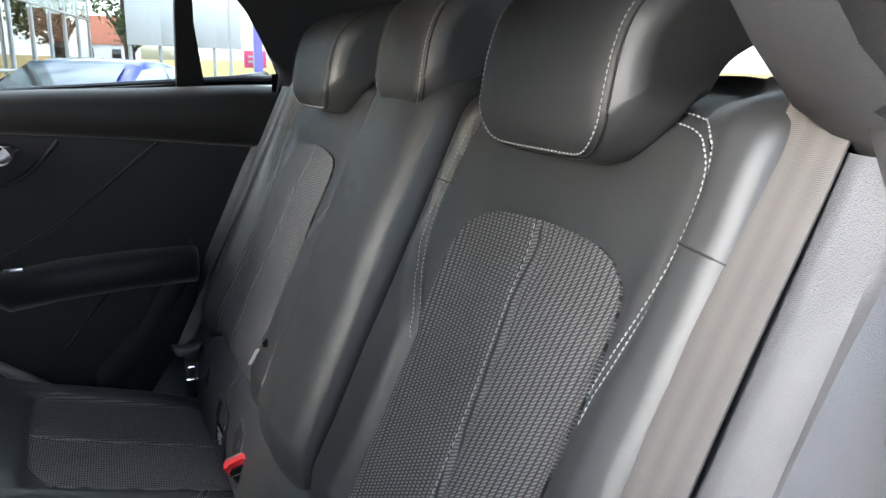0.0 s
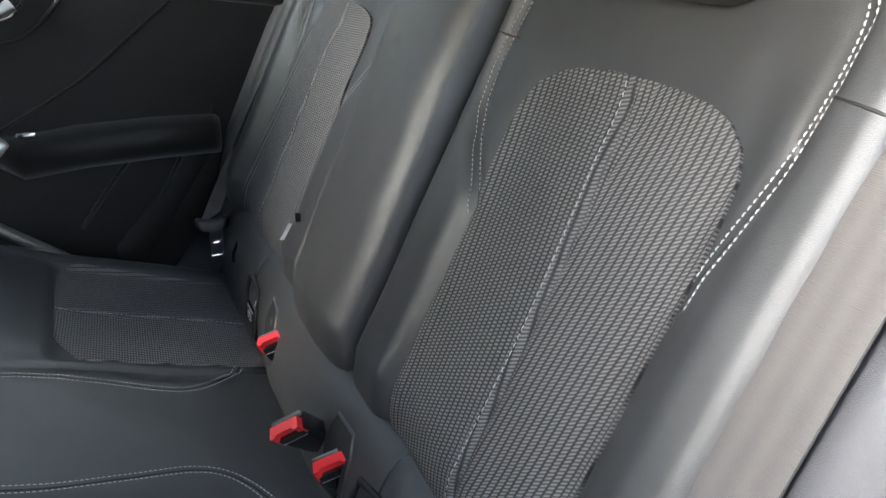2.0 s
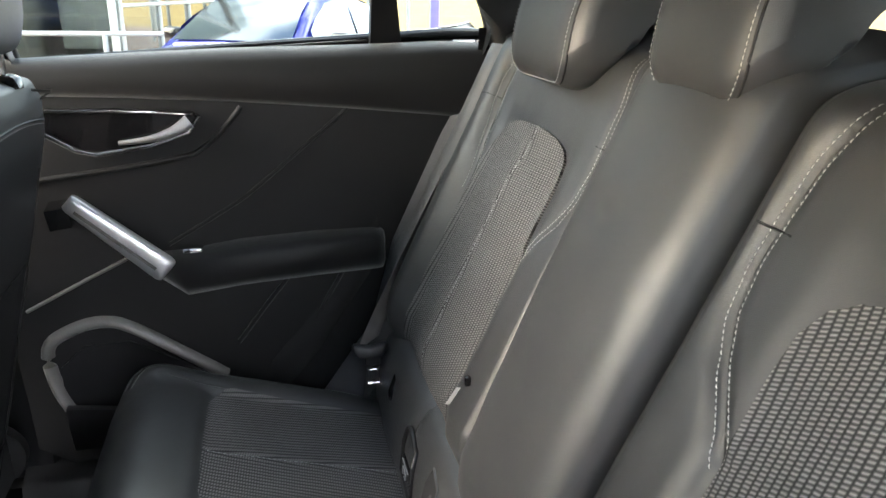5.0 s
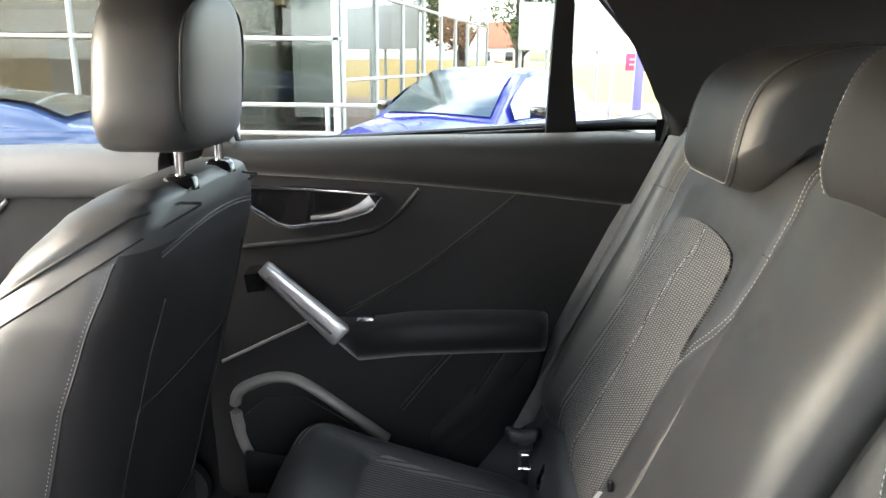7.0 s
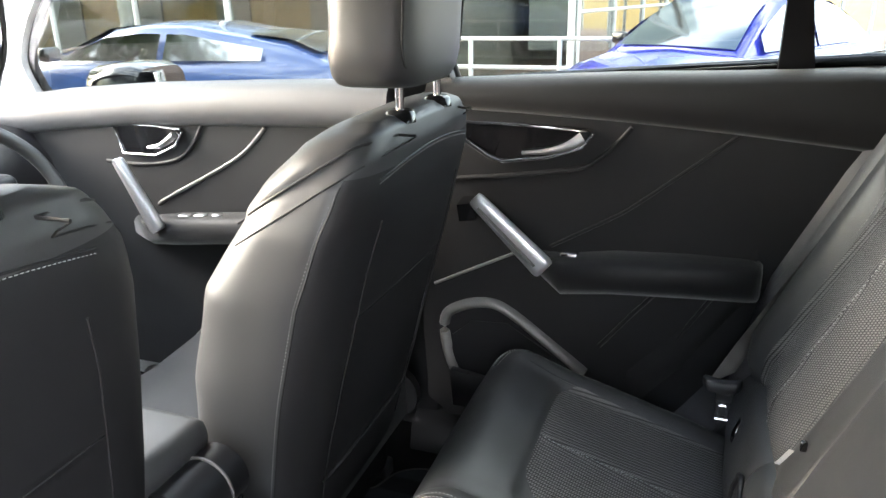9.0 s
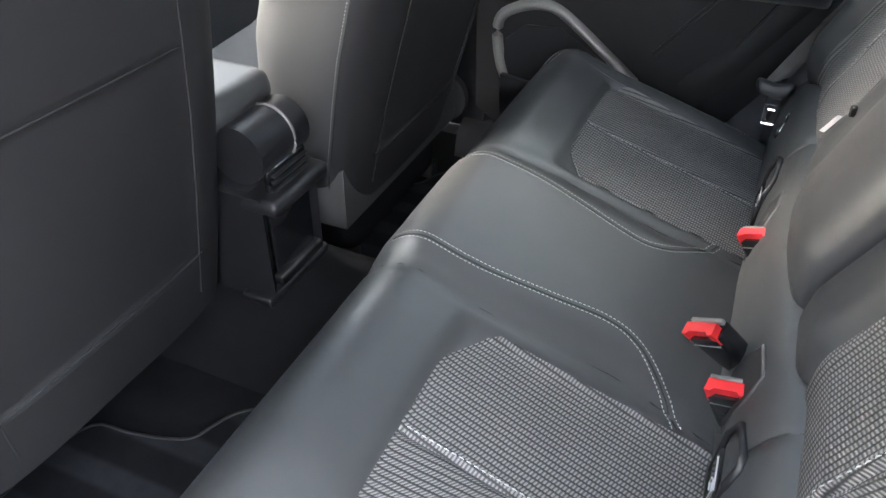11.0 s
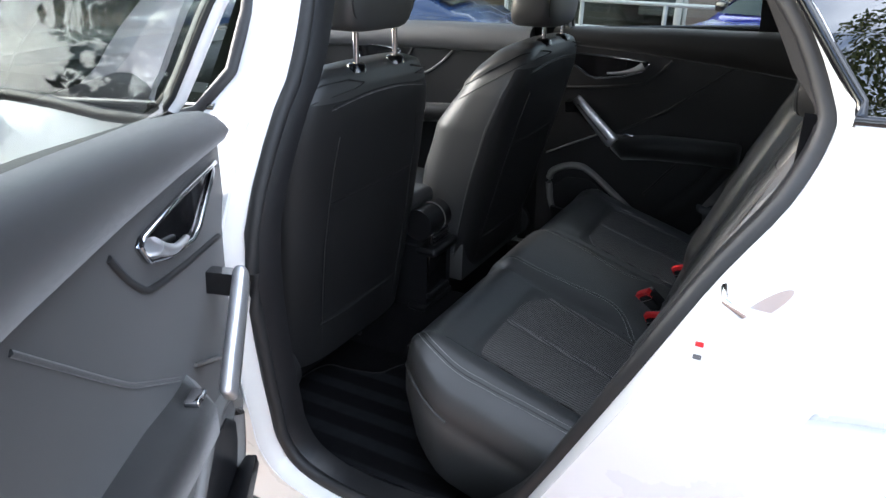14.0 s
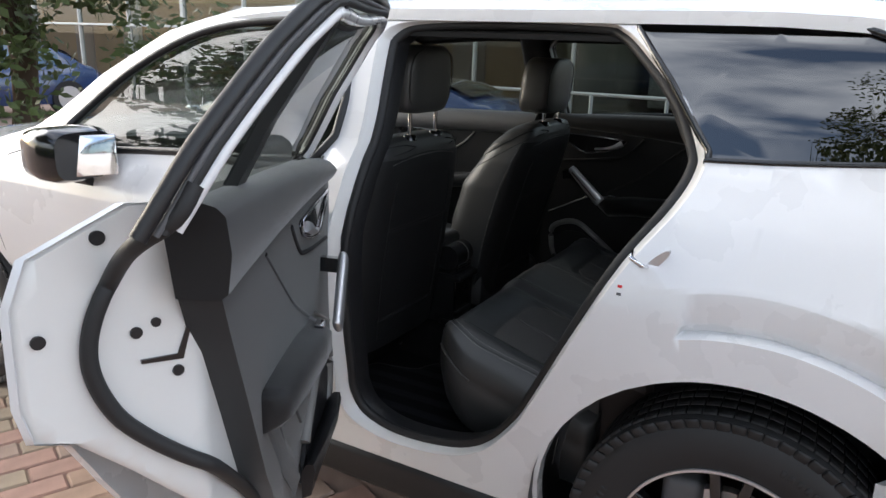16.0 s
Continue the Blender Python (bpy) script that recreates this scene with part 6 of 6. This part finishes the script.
def parked_car(name, m, paint, label, length=4.3, height=1.4):
    """A parked car seen in the distance: body, cabin, glass, lamps and wheels."""
    cr = thing(name, (0, 0, 0), label, "car")
    sec = [(-2.1, 0.35, 0.80, 0.70), (-1.9, 0.25, 0.90, 0.84), (-1.3, 0.22, 0.93, 0.90), (-0.6, 0.22, 0.92, 0.87), (0.6, 0.22, 0.92, 0.87), (1.0, 0.22, 0.91, 0.89), (1.45, 0.24, 0.84, 0.89), (1.9, 0.28, 0.72, 0.82), (2.12, 0.34, 0.62, 0.66)]
    rings = [[Vector((x * w, y, z)) for x, z in ((-0.94, lo), (-1, lo + 0.15), (-1, hi - 0.25), (-0.93, hi - 0.06), (-0.7, hi), (0, hi + 0.03), (0.7, hi), (0.93, hi - 0.06), (1, hi - 0.25), (1, lo + 0.15), (0.94, lo))] for y, lo, hi, w in sec]
    part("body", loft(rings), paint, cr)
    H = height
    cab = [(-1.78, 0.90, 0.70), (-1.45, 0.90 + (H - 0.9) * 0.45, 0.64), (-1.0, H - 0.09, 0.58), (-0.5, H - 0.01, 0.56), (-0.1, H, 0.555), (0.25, H - 0.04, 0.56), (0.6, H - 0.20, 0.61), (1.08, 0.90, 0.71)]
    part("cabin", loft([[Vector((-0.76, y, 0.86)), Vector((-w - 0.02, y, z - 0.04)), Vector((-w * 0.86, y, z)), Vector((0, y, z + 0.02)), Vector((w * 0.86, y, z)), Vector((w + 0.02, y, z - 0.04)), Vector((0.76, y, 0.86))] for y, z, w in cab]), paint, cr)
    def screen(rows):
        return loft([[Vector((x * w, y, z + 0.02 * (1 - x * x))) for x in span(-0.86, 0.86, 6)] for y, z, w in rows], cap=False, closed=False)
    part("windscreen", screen([(1.06, 0.94, 0.74), (0.62, H - 0.185, 0.64), (0.30, H - 0.04, 0.58)]), CARGLASS, cr, "sky-reflecting windscreen")
    part("rear_screen", screen([(-1.05, H - 0.09, 0.60), (-1.46, 0.93 + (H - 0.9) * 0.45, 0.66), (-1.72, 0.96, 0.70)]), GLOSS_BLACK, cr)
    for sx in (-1, 1):
        for ya, yb in ((0.78, -0.28), (-0.34, -1.25)):
            rows = []
            for y in span(ya, yb, 6):
                zt = lerp(y, [-1.45, -1.0, -0.5, -0.1, 0.25, 0.6, 1.0], [0.98, H - 0.16, H - 0.08, H - 0.07, H - 0.10, H - 0.24, 0.93])
                wt = lerp(zt, [0.86, H], [0.775, 0.585])
                rows.append([Vector((sx * 0.772, y, 0.91)), Vector((sx * (wt + 0.012), y, max(zt, 0.93)))])
            part("side_window", loft(rows, cap=False, closed=False), CARGLASS, cr)
    for sx in (-1, 1):
        part("door_mirror", rbox((sx * 0.95, 0.6, 0.98), (0.18, 0.10, 0.12), 0.03), GLOSS_BLACK, cr)
        part("headlamp", rbox((sx * 0.62, 1.98, 0.62), (0.36, 0.20, 0.10), 0.03), CHROME, cr)
        for wy in (-1.3, 1.3):
            part("wheel", tube([(sx * 0.70, wy, 0.32), (sx * 0.90, wy, 0.32)], 0.32, 28), RUBBER, cr)
            part("wheel_rim", tube([(sx * 0.895, wy, 0.32), (sx * 0.91, wy, 0.32)], 0.22, 20), ALU, cr)
    part("grille", rbox((0, 2.1, 0.48), (0.8, 0.06, 0.20), 0.02), GLOSS_BLACK, cr)
    cr.matrix_basis = m
    return cr


parked_car("blue_coupe", pose(7.7, 0.15, -0.17, 0, 0, 60), BLUE, "dark blue coupe parked by the showroom railing", height=1.40)
parked_car("navy_estate", pose(5.2, 5.2, -0.11, 0, 0, 8), NAVY, "dark blue estate car parked beside the showroom", height=1.20)
parked_car("dark_saloon", pose(4.9, 13.5, -0.11, 0, 0, 85), NAVY, "dark saloon car parked under the tree", height=1.40)
parked_car("white_hatchback", pose(5.6, 17.5, -0.12, 0, 0, 85), WHITE, "white hatchback parked under the tree", height=1.45)


def tree(x, y, z, h, r, n, seed, leaf=1.0, low=0.42):
    rnd = random.Random(seed)
    t = thing("tree", (x, y, z), "broad leafy tree with green summer foliage", "tree", "trees")
    bm = tube([(x, y, z), (x + 0.1, y, z + h * 0.3), (x, y + 0.1, z + h * 0.62)], [0.22, 0.16, 0.09], 10)
    for i in range(9):
        a = rnd.uniform(0, 6.28)
        z0 = z + h * rnd.uniform(0.3, 0.6)
        tube([(x, y, z0), (x + math.cos(a) * r * 0.4, y + math.sin(a) * r * 0.4, z0 + h * 0.15), (x + math.cos(a) * r * 0.8, y + math.sin(a) * r * 0.8, z0 + h * 0.25)], [0.07, 0.045, 0.015], 6, bm)
    part("trunk", bm, BARK, t)
    verts, faces = [], []
    blobs = [(rnd.uniform(0, 6.28), rnd.uniform(0.2, 0.9) * r, rnd.uniform(low, 1.0) * h, rnd.uniform(0.2, 0.42) * r) for _ in range(26)]
    for i in range(n):
        a, d, zz, br = rnd.choice(blobs)
        u = Vector((rnd.gauss(0, 1), rnd.gauss(0, 1), rnd.gauss(0, 0.8))).normalized() * br * rnd.uniform(0.5, 1.1)
        c = Vector((x + math.cos(a) * d, y + math.sin(a) * d, z + zz)) + u
        s = rnd.uniform(0.05, 0.11) * leaf
        p = Vector((rnd.gauss(0, 1), rnd.gauss(0, 1), rnd.gauss(0, 1))).normalized()
        q = p.orthogonal().normalized()
        k = len(verts)
        verts += [c - p * s, c + q * s * 0.5, c + p * s, c - q * s * 0.5]
        faces.append((k, k + 1, k + 2, k + 3))
    me = bpy.data.meshes.new("crown")
    me.from_pydata(verts, [], faces)
    me.materials.append(LEAF)
    cr = new("crown", me)
    cr.parent = t
    cr.matrix_parent_inverse = Matrix.Translation(t["base"]).inverted()
    tagged(cr, kind="stuff")
    return t


# unseen hedge, added to keep low sky light off the far door
row = thing("light_blocking_hedge", (-9.5, -2, 0), "unseen low green hedge added to cut low side light", "hedge")
rings = []
for y in span(-16, 12, 56):
    rings.append([Vector((-9.6 + 0.8 * math.cos(a), y, 0.85 + 0.85 * math.sin(a))) + Vector((0.25, 0, 0.20)) * noise.noise(Vector((y * 1.3, a * 2, 4))) for a in span(-math.pi / 2, 1.5 * math.pi, 14)[:-1]])
part("hedge_body", loft(rings), HEDGE, row)
rnd = random.Random(11)
verts, faces = [], []
for i in range(16000):
    a, y = rnd.uniform(-1.4, 2.2), rnd.uniform(-16, 12)
    c = Vector((-9.6 + 0.85 * math.cos(a), y, 0.85 + 0.9 * math.sin(a))) + Vector((rnd.gauss(0, 0.1), 0, rnd.gauss(0, 0.1)))
    p = Vector((rnd.gauss(0, 1), rnd.gauss(0, 1), rnd.gauss(0, 1))).normalized() * rnd.uniform(0.04, 0.09)
    q = p.orthogonal() * 0.5
    verts += [c - p, c + q, c + p, c - q]
    faces.append((4 * i, 4 * i + 1, 4 * i + 2, 4 * i + 3))
me = bpy.data.meshes.new("leaves")
me.from_pydata(verts, [], faces)
me.materials.append(LEAF)
lv = new("leaves", me)
lv.parent = row
lv.matrix_parent_inverse = Matrix.Translation(row["base"]).inverted()
tagged(lv, kind="stuff")
tree(24, -1.5, -0.6, 6.5, 1.7, 5000, 1)
tree(2.3, 7.6, -0.1, 4.8, 1.9, 15000, 3, 0.8, 0.2)
tree(-7.6, 7.6, 0, 10.0, 3.9, 42000, 4, 1.4)
tree(-16, 1.0, 0, 8, 4.0, 9000, 5)
tree(-7.2, -1.9, 0, 12.5, 2.5, 26000, 7, 0.6)
tree(-16, -13, 0, 9.5, 3.8, 9000, 2)
tree(-30, -6, 0, 5.0, 3.0, 4000, 6)

# block paving beside the car
blocks = thing("paving_blocks", (-1.6, 1.5, 0), "brown-red concrete paving blocks in staggered rows", "paving", kind="structure")
BLOCK = []
for i in range(4):
    shade = (0.30 + 0.05 * (i % 2), 0.215 + 0.02 * (i // 2), 0.17)
    BLOCK.append(mat("paving_block", shade, 0.85, bump=0.6, bump_scale=150, vary=0.35, vary_scale=14))
meshes = []
for m_ in BLOCK:
    b = rbox((0, 0, 0), (0.194, 0.094, 0.03), 0.006, 1)
    me = bpy.data.meshes.new("block")
    b.to_mesh(me)
    b.free()
    me.materials.append(m_)
    meshes.append(me)
turn = Matrix.Rotation(radians(-24), 4, "Z")
rnd = random.Random(5)
count = 0
for i in range(-14, 15):
    for j in range(-24, 25):
        p = turn @ Vector(((i + 0.5 * (j % 2)) * 0.2, j * 0.1, 0)) + Vector((-1.05, 1.75, 0))
        near = (-1.9 < p.x < -0.55 and 1.2 < p.y < 2.6) or (-1.3 < p.x < -0.7 and 0.5 < p.y < 1.2)
        if not near or count >= 300:
            continue
        count += 1
        ob = new("block", rnd.choice(meshes))
        ob.parent = blocks
        ob.matrix_parent_inverse = Matrix.Translation(blocks["base"]).inverted()
        ob.matrix_basis = Matrix.Translation((p.x, p.y, -0.008 + rnd.uniform(-0.002, 0.002))) @ turn @ pose(0, 0, 0, rnd.uniform(-0.6, 0.6), rnd.uniform(-0.6, 0.6), 0)
